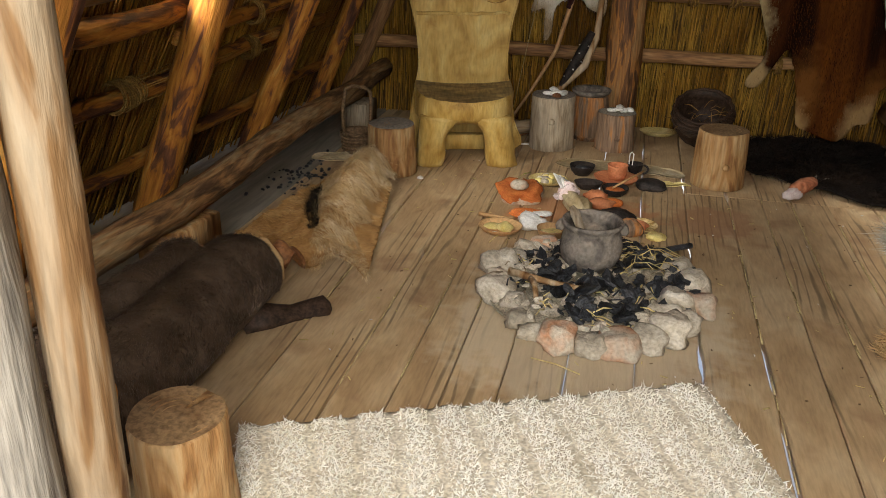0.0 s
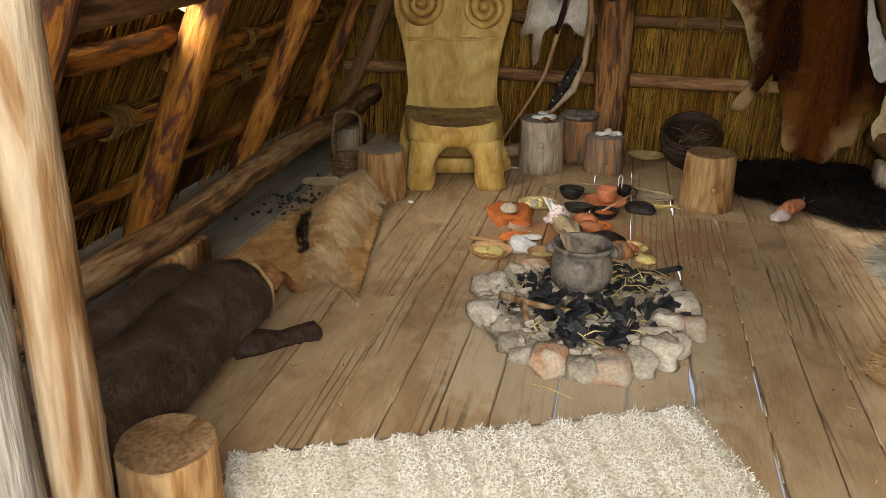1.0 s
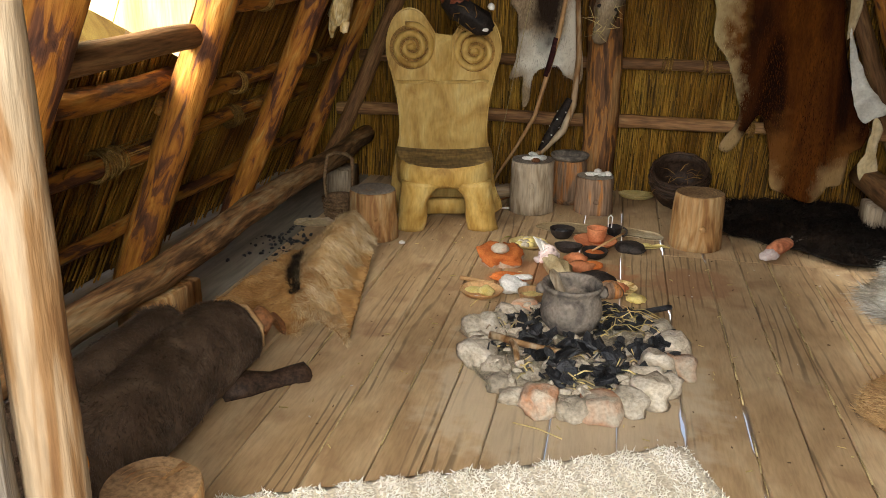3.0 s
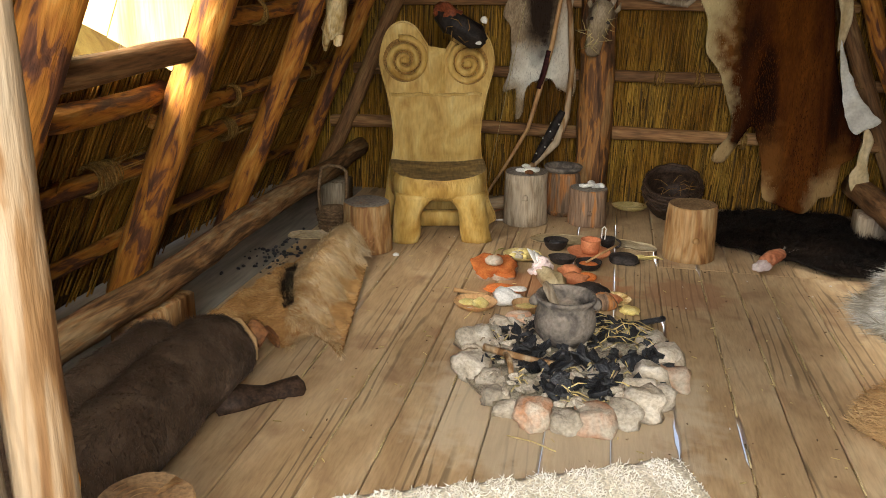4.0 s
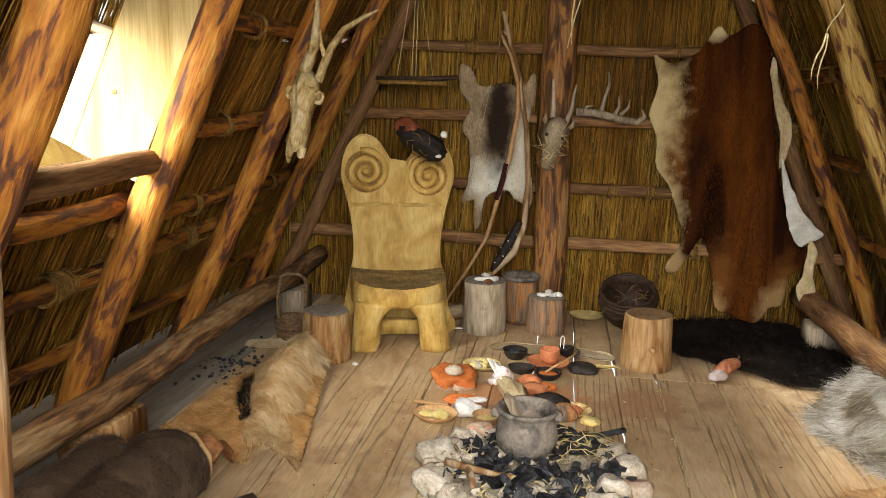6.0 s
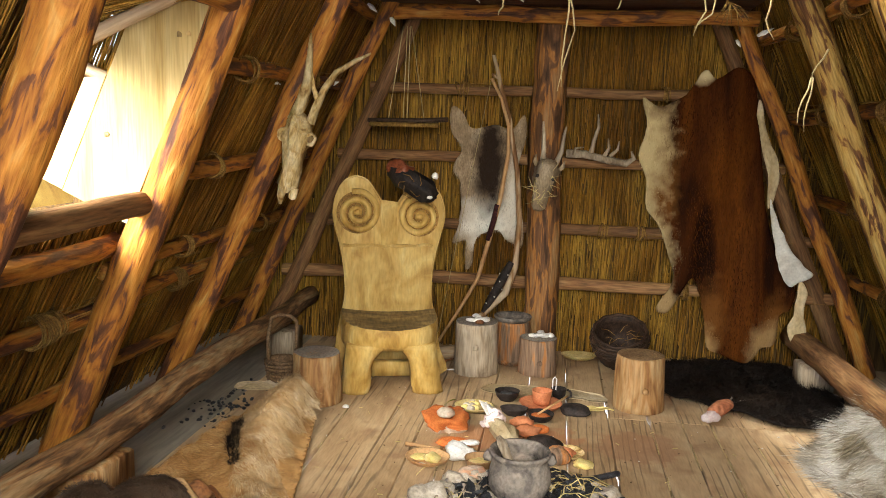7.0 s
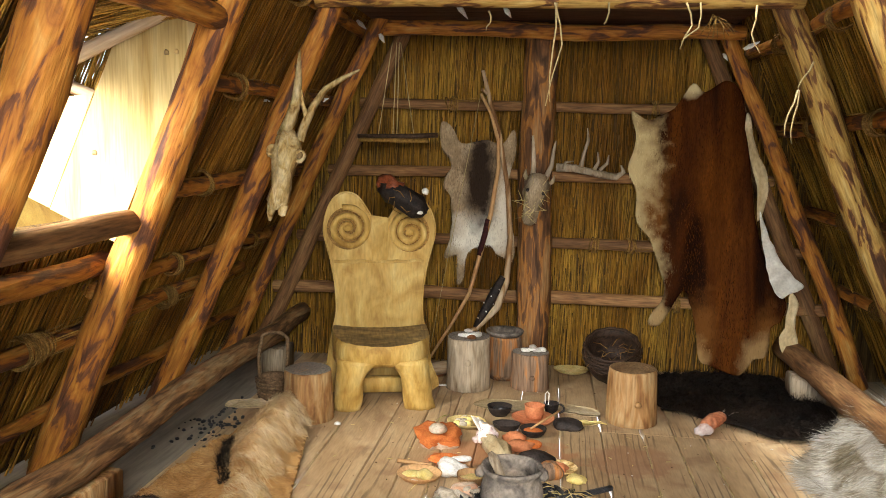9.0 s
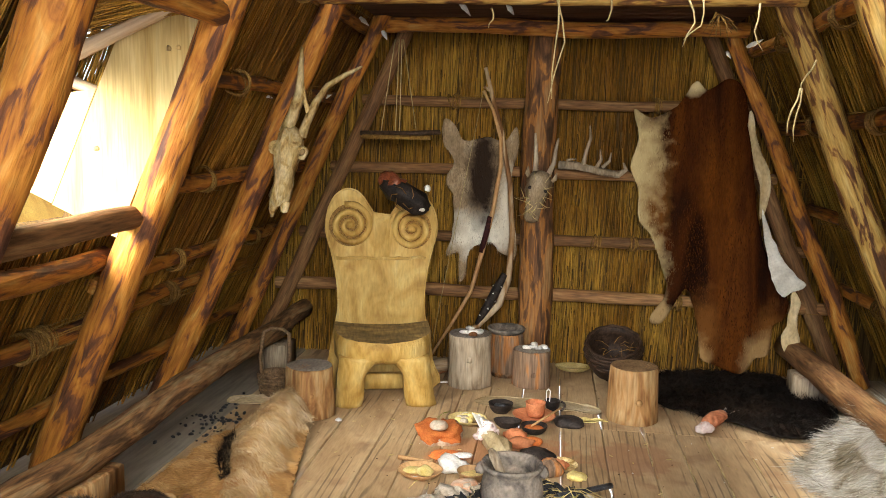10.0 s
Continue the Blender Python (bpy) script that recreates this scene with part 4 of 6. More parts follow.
rug = thing("fleece_rug", Matrix.Identity(4), "shaggy cream-white ribbed fleece rug on the planks", "rug")
part("backing", pelt_geo(rug_poly, rug_h, 0.01, 0.03), FLEECE_BASE, rug)
ridge = lambda x, y: math.sin((x * 0.915 + y * 0.404) * 46.0 + 1.5 * nz((x, y, 1), 2.0)) > -0.8 + 0.3 * nz((x, y, 2), 14) and y > 1.35
tagged(part("wool", pelt_fur(rug_poly, rug_h, 60000, 0.0125, 0.0055, lambda x, y: (0.2, -0.3), 0.01, 3, ridge, jitter=0.7, lift=0.3, curl=0.6, seg=3, clump=0.022), FLEECE, rug), kind="stuff")

# ---- hides and furs ----
def hump(d, w):
    return math.exp(-(d / w) ** 2)


def near_line(x, y, a, b):
    """Distance from the line a-b, signed, and the share along it."""
    dx, dy = b[0] - a[0], b[1] - a[1]
    ln = math.hypot(dx, dy)
    return ((x - a[0]) * dy - (y - a[1]) * dx) / ln, ((x - a[0]) * dx + (y - a[1]) * dy) / ln ** 2


def pelt(name, x0, y0, outline, height, label, skin, furs, category="hide", step=0.035, thick=0.008):
    """A skin lying at (x0, y0); outline and height in metres from there; furs: (name, material, count, length, width, lay, zone, lift, jitter)."""
    t = thing(name, pose(x0, y0, 0), label, category)
    poly = smoothpoly(outline, 4)
    poly = [(x + 0.012 * nz((x, y, 0), 14), y + 0.012 * nz((x, y, 3), 14)) for x, y in poly]
    part("skin", pelt_geo(poly, height, thick, step), skin, t)
    for i, (n, mat, count, ln, w, lay, zone, lift, jit, *lock) in enumerate(furs):
        tagged(part(n, pelt_fur(poly, height, count, ln, w, lay, thick, 5 + i, zone, jit, lift, clump=lock[0] if lock else 0.0), mat, t), kind="stuff")
    return t


def fur_roll(name, parent, axis, rx, rz, material, hairs, length, width, lay, seed, label=""):
    """A rolled hide: oval sections along axis points, closed by rounded ends, with short hair over it."""
    n, K = 26, 28
    P = [Vector(p) for p in axis]

    def at(u):
        f = u * (len(P) - 1)
        i = min(int(f), len(P) - 2)
        return P[i].lerp(P[i + 1], f - i)

    def skin(u, a):
        c = at(u)
        end = max(0.0, 1 - max(0.0, (u - 0.86) / 0.14) ** 2.6) ** 0.5
        q = 1 + 0.09 * nz((math.cos(a), math.sin(a), u * 6), 1.3, seed) + 0.04 * nz((math.cos(a), math.sin(a), u * 9), 3.0, seed)
        return Vector((c.x + rx * end * q * math.cos(a), c.y, max(0.006, c.z + rz * (0.25 + 0.75 * end) * q * math.sin(a) if end > 0.05 else c.z)))
    vs = [skin(i / n, 2 * math.pi * k / K) for i in range(n + 1) for k in range(K)]
    fs = [(i * K + k, (i + 1) * K + k, (i + 1) * K + (k + 1) % K, i * K + (k + 1) % K) for i in range(n) for k in range(K)] + [tuple(range(K)), tuple(range(n * K, n * K + K))[::-1]]
    body = part(name, Geo().add(vs, fs), material, parent, label)
    rs = np.random.RandomState(seed)
    R, D = [], []
    for k in range(hairs):
        u, a = rs.uniform(0, 0.995), rs.uniform(-0.35, 3.5)
        p = skin(u, a)
        du, da = skin(min(1.0, u + 0.01), a) - p, skin(u, a + 0.05) - p
        nrm = da.cross(du)
        nrm = (nrm if nrm.dot(p - at(u)) > 0 else -nrm).normalized() if nrm.length > 1e-9 else Vector((0, 1, 0))
        flow = Vector(lay) + Vector((0.8 * nz(p, 5, 1), 0.8 * nz(p, 5, 2), 0.5 * nz(p, 5, 3)))
        flow = (flow - nrm * flow.dot(nrm)) + nrm * 0.28
        R.append(p), D.append(flow.normalized())
    tagged(part("fur", blades(R, D, length, width, 0.2, 0.14, 2, seed), material, body), kind="stuff")
    return body


# brown hide: a thick roll, a thinner fold of it behind, and a flat foot lying on the planks
brown = thing("brown_hide", pose(-1.5, 2.2, 0), "dark brown short-haired hide rolled up on the planks", "hide")
fur_roll("roll", brown, [(0.03, -0.85, 0.16), (0.0, -0.2, 0.165), (-0.02, 0.3, 0.165), (-0.01, 0.66, 0.16)], 0.175, 0.165, FUR_BROWN, 34000, 0.02, 0.0024, (0.35, -0.7, -0.5), 6)
fur_roll("fold", brown, [(-0.28, -0.85, 0.14), (-0.27, 0.0, 0.15), (-0.25, 0.62, 0.15)], 0.10, 0.15, FUR_BROWN, 14000, 0.022, 0.0024, (0.35, -0.7, -0.4), 9)
part("foot", tube([(0.08, 0.36, 0.05), (0.16, 0.44, 0.04), (0.23, 0.51, 0.026), (0.29, 0.575, 0.022), (0.335, 0.61, 0.02), (0.35, 0.625, 0.018)], [0.06, 0.05, 0.036, 0.044, 0.05, 0.02], 16, 0.4, 4, wscale=14, flat=0.4), WICKER_DARK, brown, "dark flat foot of the hide")
part("cuff", tube([(-0.14, 0.6, 0.24), (-0.05, 0.645, 0.275), (0.06, 0.645, 0.265), (0.13, 0.625, 0.2), (0.145, 0.61, 0.12)], [0.012, 0.02, 0.022, 0.02, 0.012], 10, 0.3, 4, flat=0.5), FUR_FAWN, brown, "pale turned edge of the hide")


# goat hide with a black dorsal stripe
def goat_line(x, y):
    return near_line(x, y, (0.10, -0.72), (0.0, 0.58))


def goat_stripe(x, y):
    d, s = near_line(x, y, (0.08, -0.64), (-0.17, 0.06))
    return d + 0.02 * nz((x, y, 0), 7), s


def tan_h(x, y):
    d, s = goat_line(x, y)
    return 0.012 + 0.19 * hump(d, 0.115 if d > 0 else 0.15) * max(0.0, 1 - (s - 0.72) ** 2 * 1.6) + 0.018 * nz((x, y, 0), 7) + 0.012 * nz((x, y, 2), 15) + 0.03 * hump(x + 0.27, 0.06)


def tan_pale(x, y):
    return goat_stripe(x, y)[0] > 0.0


def tan_stripe(x, y):
    d, s = goat_stripe(x, y)
    return abs(d) < 0.026 and 0.14 < s < 1.02


goat_out = [(-0.34, -0.62), (-0.12, -0.64), (0.02, -0.72), (0.15, -0.83), (0.2, -0.71), (0.3, -0.72), (0.43, -0.87), (0.35, -0.66), (0.27, -0.52), (0.19, -0.38), (0.24, -0.22), (0.15, -0.08), (0.2, 0.08), (0.13, 0.2), (0.2, 0.3), (0.13, 0.38), (0.16, 0.46), (0.08, 0.56), (-0.02, 0.6), (-0.14, 0.52), (-0.22, 0.25), (-0.26, 0.0), (-0.31, -0.35)]
pelt("goat_hide", -1.52, 3.98, goat_out, tan_h, "tan goat hide with a black stripe, crumpled on the planks", FUR_ORANGE,
     [("pale_fur", FUR_TAN, 24000, 0.05, 0.0022, lambda x, y: (0.55 + 0.7 * nz((x, y, 5), 5), -0.8 + 0.5 * nz((x, y, 0), 5)), tan_pale, 0.12, 0.08),
      ("tawny_fur", FUR_ORANGE, 13000, 0.03, 0.0026, lambda x, y: (-0.6, -0.6), lambda x, y: not tan_pale(x, y), 0.14, 0.15),
      ("black_stripe", FUR_BLACK, 3000, 0.055, 0.0035, lambda x, y: (0.5, -0.4), tan_stripe, 0.6, 0.3)], step=0.025)

# black hide against the gable
pelt("black_hide", 1.30, 5.45, [(-0.60, -0.12), (-0.54, 0.35), (-0.3, 0.62), (0.25, 0.64), (0.5, 0.36), (0.36, 0.12), (0.58, -0.02), (0.5, -0.38), (0.22, -0.72), (-0.05, -0.62), (-0.34, -0.38)],
     lambda x, y: 0.02 + 0.04 * abs(nz((x, y, 0), 4)) + 0.02 * nz((x, y, 3), 9), "black long-haired hide spread on the planks", FUR_BLACK,
     [("fur", FUR_BLACK, 20000, 0.06, 0.0035, lambda x, y: (0.1 + 1.2 * nz((x, y, 0), 3), -0.75 + 0.9 * nz((x, y, 4), 3)), None, 0.3, 0.3, 0.07)])

# white goat hide and fawn hide, one beside the other
pelt("white_goat_hide", 1.80, 4.22, [(-0.42, 0.02), (-0.28, 0.3), (-0.12, 0.52), (0.1, 0.62), (0.3, 0.5), (0.4, 0.0), (0.3, -0.5), (0.0, -0.62), (-0.25, -0.55), (-0.36, -0.25)],
     lambda x, y: 0.015 + 0.26 * math.exp(-(math.hypot(x - 0.12, (y - 0.05) * 0.75) / 0.34) ** 4) + 0.05 * nz((x, y, 0), 5), "shaggy white goat hide heaped on the floor", FUR_WHITE,
     [("long_hair", FUR_WHITE, 26000, 0.13, 0.0048, lambda x, y: (-0.85, -0.4 + 0.7 * nz((x, y, 0), 5)), None, 0.1, 0.06, 0.06)])
pelt("fawn_hide", 1.45, 3.05, [(-0.43, -0.03), (-0.32, 0.2), (-0.1, 0.4), (0.3, 0.45), (0.5, 0.1), (0.3, -0.4), (0.0, -0.42), (-0.2, -0.3), (-0.33, -0.2)],
     lambda x, y: 0.012 + 0.13 * hump(math.hypot(x - 0.1, y), 0.26) + 0.01 * nz((x, y, 0), 7), "fawn-coloured furry hide on the floor", FUR_FAWN,
     [("fur", FUR_FAWN, 14000, 0.04, 0.0034, lambda x, y: (-0.75, -0.4), None, 0.25, 0.15, 0.035)])

# folded leather pouch between the hides, and the wooden block under the sill log
pouch = thing("leather_pouch", pose(-1.62, 3.06, 0.0, 0, 0, 10), "folded stiff brown leather piece, its end standing open", "leather")
flat_out = smoothpoly([(-0.2, -0.16), (0.16, -0.19), (0.24, -0.03), (0.2, 0.12), (0.02, 0.1), (-0.16, 0.16), (-0.24, 0.02)], 4)
part("sheet", pelt_geo(flat_out, lambda x, y: 0.02 + 0.12 * hump(y + 0.06 + 0.2 * x, 0.07) + 0.07 * hump(x - 0.16, 0.05) + 0.02 * nz((x, y, 0), 12), 0.007, 0.015), LEATHER, pouch)
block = thing("wood_block", pose(-2.0, 3.13, 0, 0, 0, -4), "split pale wooden block under the sill log", "block")
part("body", moved(box(-0.10, 0.10, -0.20, 0.17, 0, 0.20, 0.012), Matrix.Identity(4)), STUMP, block)
for y in (0.7, 5.6):
    solid("wood_block", box(-0.1, 0.1, -0.12, 0.12, 0, 0.205, 0.01), STUMP_GREY, pose(-1.97, y, 0), "wooden block under the sill log", "block", "log blocks")
for y in (0.7, 3.0, 5.6):
    solid("wood_block", box(-0.1, 0.1, -0.12, 0.12, 0, 0.185, 0.01), STUMP_GREY, pose(1.775, y, 0), "wooden block under the sill log", "block", "log blocks")

# loose charcoal bits and a scrap of pale hide near the basket
scrap = solid("hide_scrap", pelt_geo(smoothpoly([(-0.16, -0.05), (0.0, -0.09), (0.17, -0.04), (0.12, 0.08), (-0.1, 0.07)], 4), lambda x, y: 0.008 + 0.03 * abs(nz((x, y, 0), 9)), 0.005, 0.02),
              RAWHIDE, pose(-1.86, 4.82, 0, 0, 0, 10), "crumpled scrap of pale hide", "hide")
bits = thing("charcoal_bits", pose(-1.9, 4.5, 0), "scattered small bits of charcoal on the boards", "charcoal", kind="stuff")
g = Geo()
rs = np.random.RandomState(31)
for k in range(80):
    a = rs.normal(0, 1, 2)
    sz = rs.uniform(0.004, 0.013)
    b = moved(rock((sz * 1.6, sz, sz), k * 1.7, 0.4, 1), pose(a[0] * 0.10 - 0.02, a[1] * 0.2 - 0.02, sz * 0.55, 0, 0, k * 40))
    g.add(b.v, b.f)
part("bit", g, COAL, bits)

# ---- hearth ----
HX, HY = -0.085, 3.27
ash = solid("ash_bed", pelt_geo(smoothpoly([(0.47 * math.cos(a), 0.52 * math.sin(a)) for a in np.linspace(0, 5.9, 14)], 3), lambda x, y: 0.012 + 0.035 * max(0, 1 - (x * x + y * y) / 0.25) + 0.012 * nz((x, y, 0), 14), 0.01, 0.025), ASH, pose(HX, HY, 0), "bed of grey-brown ash inside the stone ring", "ash")
STONES = [  # angle, radius factor, size, height, pink
    (-103, 1.0, 0.08, 0.08, 1), (-87, 1.02, 0.055, 0.06, 0), (-71, 1.0, 0.09, 0.065, 1), (-55, 0.99, 0.075, 0.07, 0), (-42, 1.0, 0.08, 0.085, 0), (-30, 1.02, 0.06, 0.06, 0), (-33, 0.84, 0.075, 0.075, 0),
    (-15, 0.86, 0.085, 0.085, 0), (-8, 1.03, 0.075, 0.065, 1), (12, 1.0, 0.08, 0.08, 0), (30, 0.96, 0.085, 0.07, 0), (47, 0.95, 0.07, 0.055, 0), (127, 0.98, 0.07, 0.06, 1), (142, 0.98, 0.085, 0.06, 0),
    (158, 0.95, 0.06, 0.06, 0), (170, 1.0, 0.085, 0.085, 0), (186, 0.97, 0.06, 0.06, 0), (199, 0.98, 0.085, 0.075, 0), (214, 0.86, 0.065, 0.055, 0), (228, 0.97, 0.06, 0.05, 0), (240, 1.0, 0.06, 0.04, 0)]
for i, (a, k, sz, hh, pink) in enumerate(STONES):
    a = radians(a)
    x, y = HX + 0.428 * k * math.cos(a), HY + (0.525 if math.sin(a) < 0 else 0.49) * k * math.sin(a)
    solid("hearth_stone", rock((sz * 0.92, sz * 0.8, hh * 0.82), i * 3.7 + 1, 0.42, 3, 0.2), STONE_PINK if pink else STONE, pose(x, y, hh * 0.5, 0, 0, i * 47 % 60 - 30),
          "rough fire-reddened hearth stone" if pink else "rough pale grey hearth stone", "stone", "hearth ring stones")
coal = thing("charcoal_heap", pose(HX, HY, 0.03), "heap of black charred wood in the hearth", "charcoal")
COALS = []
for k in range(6):
    me = moved(rock((0.042, 0.026, 0.024), k * 5.3, 0.5, 2, 0.5), Matrix.Identity(4)).mesh("lump", False)
    me.materials.append(COAL)
    COALS.append(me)
rs = np.random.RandomState(77)
for k in range(165):
    r, a = 0.41 * math.sqrt(rs.uniform(0, 1)), rs.uniform(0, 6.283)
    x, y = r * math.cos(a) + 0.04, r * math.sin(a) * 1.08 + 0.02
    if r > 0.27 and x < -0.1 and y < 0.05 and rs.uniform() < 0.75:
        continue
    ob = part("lump", COALS[k % 6], COAL, coal)
    s = rs.uniform(0.3, 0.95)
    ob.matrix_basis = pose(x, y, 0.03 + 0.03 * max(0, 1 - r / 0.4) + rs.uniform(0, 0.02), rs.uniform(-50, 50), rs.uniform(-50, 50), rs.uniform(0, 360)) @ Matrix.Diagonal((s * rs.uniform(0.7, 1.6), s, s * rs.uniform(0.6, 1.1), 1))
for k in range(170):
    r, a = 0.44 * math.sqrt(rs.uniform(0, 1)), rs.uniform(0, 6.283)
    ob = part("ember_stone", COALS[k % 6].copy() if k == 0 else bpy.data.meshes["ember_base"], STONE, coal)
    if k == 0:
        ob.data.name = "ember_base"
        ob.data.materials.clear()
        ob.data.materials.append(STONE)
    ob.matrix_basis = pose(r * math.cos(a), r * math.sin(a) * 1.08, 0.03 + rs.uniform(0, 0.012), rs.uniform(-50, 50), 0, rs.uniform(0, 360)) @ Matrix.Scale(rs.uniform(0.25, 0.7), 4)

# cooking pot with a wooden ladle
pot = thing("cooking_pot", pose(-0.118, 3.42, 0.05) @ Matrix.Diagonal((0.9, 0.9, 0.98, 1)), "sooty grey-brown clay cooking pot on the charcoal", "pot")
part("body", lathe([(0.06, 0.0), (0.105, 0.012), (0.142, 0.055), (0.156, 0.105), (0.153, 0.15), (0.142, 0.19), (0.138, 0.205), (0.148, 0.222), (0.156, 0.232), (0.152, 0.243), (0.138, 0.243), (0.126, 0.225), (0.128, 0.19), (0.138, 0.12), (0.12, 0.04), (0.05, 0.02)], 40, 0.035, 2.0), CLAY_POT, pot)
for s in (-1, 1):
    part("lug", moved(rock((0.028, 0.035, 0.032), s + 4.0, 0.25, 2), pose(s * 0.153, 0.0, 0.205)), CLAY_POT, pot)
ladle = thing("ladle", pose(-0.16, 3.40, 0.12), "split dark wooden ladle standing in the pot", "ladle")
part("handle", tube([(0.06, 0.0, 0.0), (0.0, 0.02, 0.1), (-0.045, 0.035, 0.19), (-0.06, 0.04, 0.215)], [0.02, 0.022, 0.024, 0.012], 10, 0.25, 3, flat=0.45), STUMP_GREY, ladle)
kind1 = thing("kindling", pose(-0.26, 3.15, 0.085), "forked pale peeled stick over the charcoal", "stick")
part("stick", tube([(-0.19, 0.03, 0.02), (-0.09, 0.0, 0.015), (0.0, -0.02, 0.01), (0.1, -0.03, 0.004), (0.185, -0.025, 0.0)], [0.018, 0.016, 0.014, 0.012, 0.01], 10, 0.2, 1), PALE_POLE, kind1)
part("fork", tube([(-0.09, 0.0, 0.015), (-0.065, -0.05, 0.0), (-0.05, -0.12, -0.02)], [0.016, 0.014, 0.011], 8, 0.2, 2), PALE_POLE, kind1)
log("charred_branch", (0.10, 3.52, 0.09), (0.34, 3.70, 0.09), 0.018, 0.014, COAL, "charred branch at the rim of the fire", "branch", seed=5.0)
straw = thing("straw_tuft", pose(0.13, 3.52, 0.08), "loose dry straw on the charcoal", "straw", kind="stuff")
rs = np.random.RandomState(41)
g = Geo()
for k in range(34):
    x, y, a, ln = rs.normal(0, 0.08), rs.normal(0, 0.07), rs.uniform(0, 3.14), rs.uniform(0.06, 0.2)
    z = rs.uniform(0, 0.03)
    t = tube([(x - ln / 2 * math.cos(a), y - ln / 2 * math.sin(a), z), (x, y, z + 0.02), (x + ln / 2 * math.cos(a), y + ln / 2 * math.sin(a), z)], 0.0022, 4)
    g.add(t.v, t.f)
part("straw", g, STRAW, straw)
twigs = thing("burnt_twigs", pose(HX, HY, 0.06), "grey burnt twigs and straw among the charcoal", "twigs", kind="stuff")
for nm, mt in (("twig", STUMP_GREY), ("stalk", STRAW), ("black_twig", COAL)):
    g = Geo()
    for k in range(55):
        r, a, b, ln = 0.42 * math.sqrt(rs.uniform(0, 1)), rs.uniform(0, 6.28), rs.uniform(0, 6.28), rs.uniform(0.03, 0.11)
        x, y, z = r * math.cos(a), r * math.sin(a), rs.uniform(0, 0.03)
        t = tube([(x, y, z), (x + ln / 2 * math.cos(b), y + ln / 2 * math.sin(b), z + 0.012), (x + ln * math.cos(b), y + ln * math.sin(b), z)], [0.004, 0.0035, 0.002], 5, 0.3, k)
        g.add(t.v, t.f)
    part(nm, g, mt, twigs)
for i, (x, y, a, ln) in enumerate([(-0.18, 2.60, -20, 0.2), (0.08, 2.86, 25, 0.14), (0.02, 2.83, -5, 0.22), (-0.60, 3.75, 70, 0.16)]):
    solid("straw_stalk", tube([(-ln / 2, 0, 0), (0, 0.008, 0.004), (ln / 2, 0, 0)], 0.003, 5), STRAW, pose(x, y, 0.012 if i != 1 and i != 2 else 0.07, 0, 0, a), "single dry straw stalk", "straw", "straw stalks")


# ---- food and vessels laid out behind the hearth ----
def dish(name, x, y, r, h, mat, label, category="plate", squash=1.0, rot=0.0, z=0.003):
    t = thing(name, pose(x, y, z, 0, 0, rot), label, category)
    part("dish", lathe([(r * 0.6, 0.0), (r * 0.85, h * 0.4), (r * 0.98, h * 0.92), (r, h), (r * 0.95, h), (r * 0.8, h * 0.5), (r * 0.4, h * 0.25)], 28, 0.04, x * 9, squash), mat, t)
    return t


def lump(name, x, y, z, size, mat, label, category, group="", seed=1.0, rot=0.0, rough=0.25):
    return solid(name, rock(size, seed, rough, 3), mat, pose(x, y, z + size[2] * 0.55, 0, 0, rot), label, category, group)


plate = dish("wooden_plate", -0.603, 3.86, 0.115, 0.035, TURNED, "turned wooden plate holding yellow food", squash=0.95)
lump("butter", -0.575, 3.85, 0.014, (0.04, 0.035, 0.03), YELLOW, "lump of pale yellow butter on a wooden plate", "butter", seed=2)
lump("cheese", -0.64, 3.885, 0.012, (0.055, 0.04, 0.012), YELLOW, "flat piece of pale cheese on a wooden plate", "cheese", seed=3)
lump("shell_spoon", -0.63, 3.80, 0.012, (0.03, 0.012, 0.006), SHELL, "small white shell spoon", "spoon", seed=4, rot=10)
solid("wooden_spoon", tube([(-0.09, 0.02, 0.012), (0.0, 0.0, 0.012), (0.07, -0.02, 0.012), (0.10, -0.03, 0.012)], [0.013, 0.011, 0.012, 0.02], 8, 0.2, 4), TURNED, pose(-0.66, 4.03, 0.004, 0, 0, 4), "pale wooden spoon on the planks", "spoon")
grind = solid("grinding_slab", rock((0.115, 0.115, 0.05), 7.0, 0.45, 4, 0.25), STONE_PINK, pose(-0.575, 4.39, 0.033, 14, 0, 20), "rough grinding slab covered with red ochre", "stone")
grind.data.materials.append(OCHRE)
for f in grind.data.polygons:
    f.material_index = 1 if f.center.z > 0.012 + 0.012 * nz(f.center, 30) else 0
lump("rubbing_stone", -0.58, 4.36, 0.075, (0.052, 0.05, 0.03), STONE_PINK, "round pinkish rubbing stone on the ochre", "stone", seed=8, rough=0.1)
flat = dish("woven_plate", -0.45, 4.70, 0.12, 0.03, STRAW, "woven straw plate with pale nuts", squash=0.9)
rs = np.random.RandomState(9)
for k in range(8):
    a = k * 0.8
    lump("nut", -0.45 + 0.06 * math.cos(a) * (k % 3) / 2 - 0.015, 4.70 + 0.055 * math.sin(a), 0.014, (0.026, 0.022, 0.02), YELLOW if k % 2 else STONE, "pale greenish nut on a woven plate", "nut", "nuts", seed=k, rough=0.15)
bundle = thing("herb_bundle", pose(-0.27, 4.24, 0, 0, 0, 12), "bundle of dried herbs tied in pink and white cloth", "bundle")
part("body", tube([(0.06, -0.17, 0.05), (0.04, -0.1, 0.06), (0.015, -0.02, 0.07), (-0.01, 0.05, 0.075), (-0.02, 0.1, 0.08)], [0.03, 0.055, 0.05, 0.034, 0.025], 18, 0.9, 6, wscale=26), RAWHIDE, bundle)
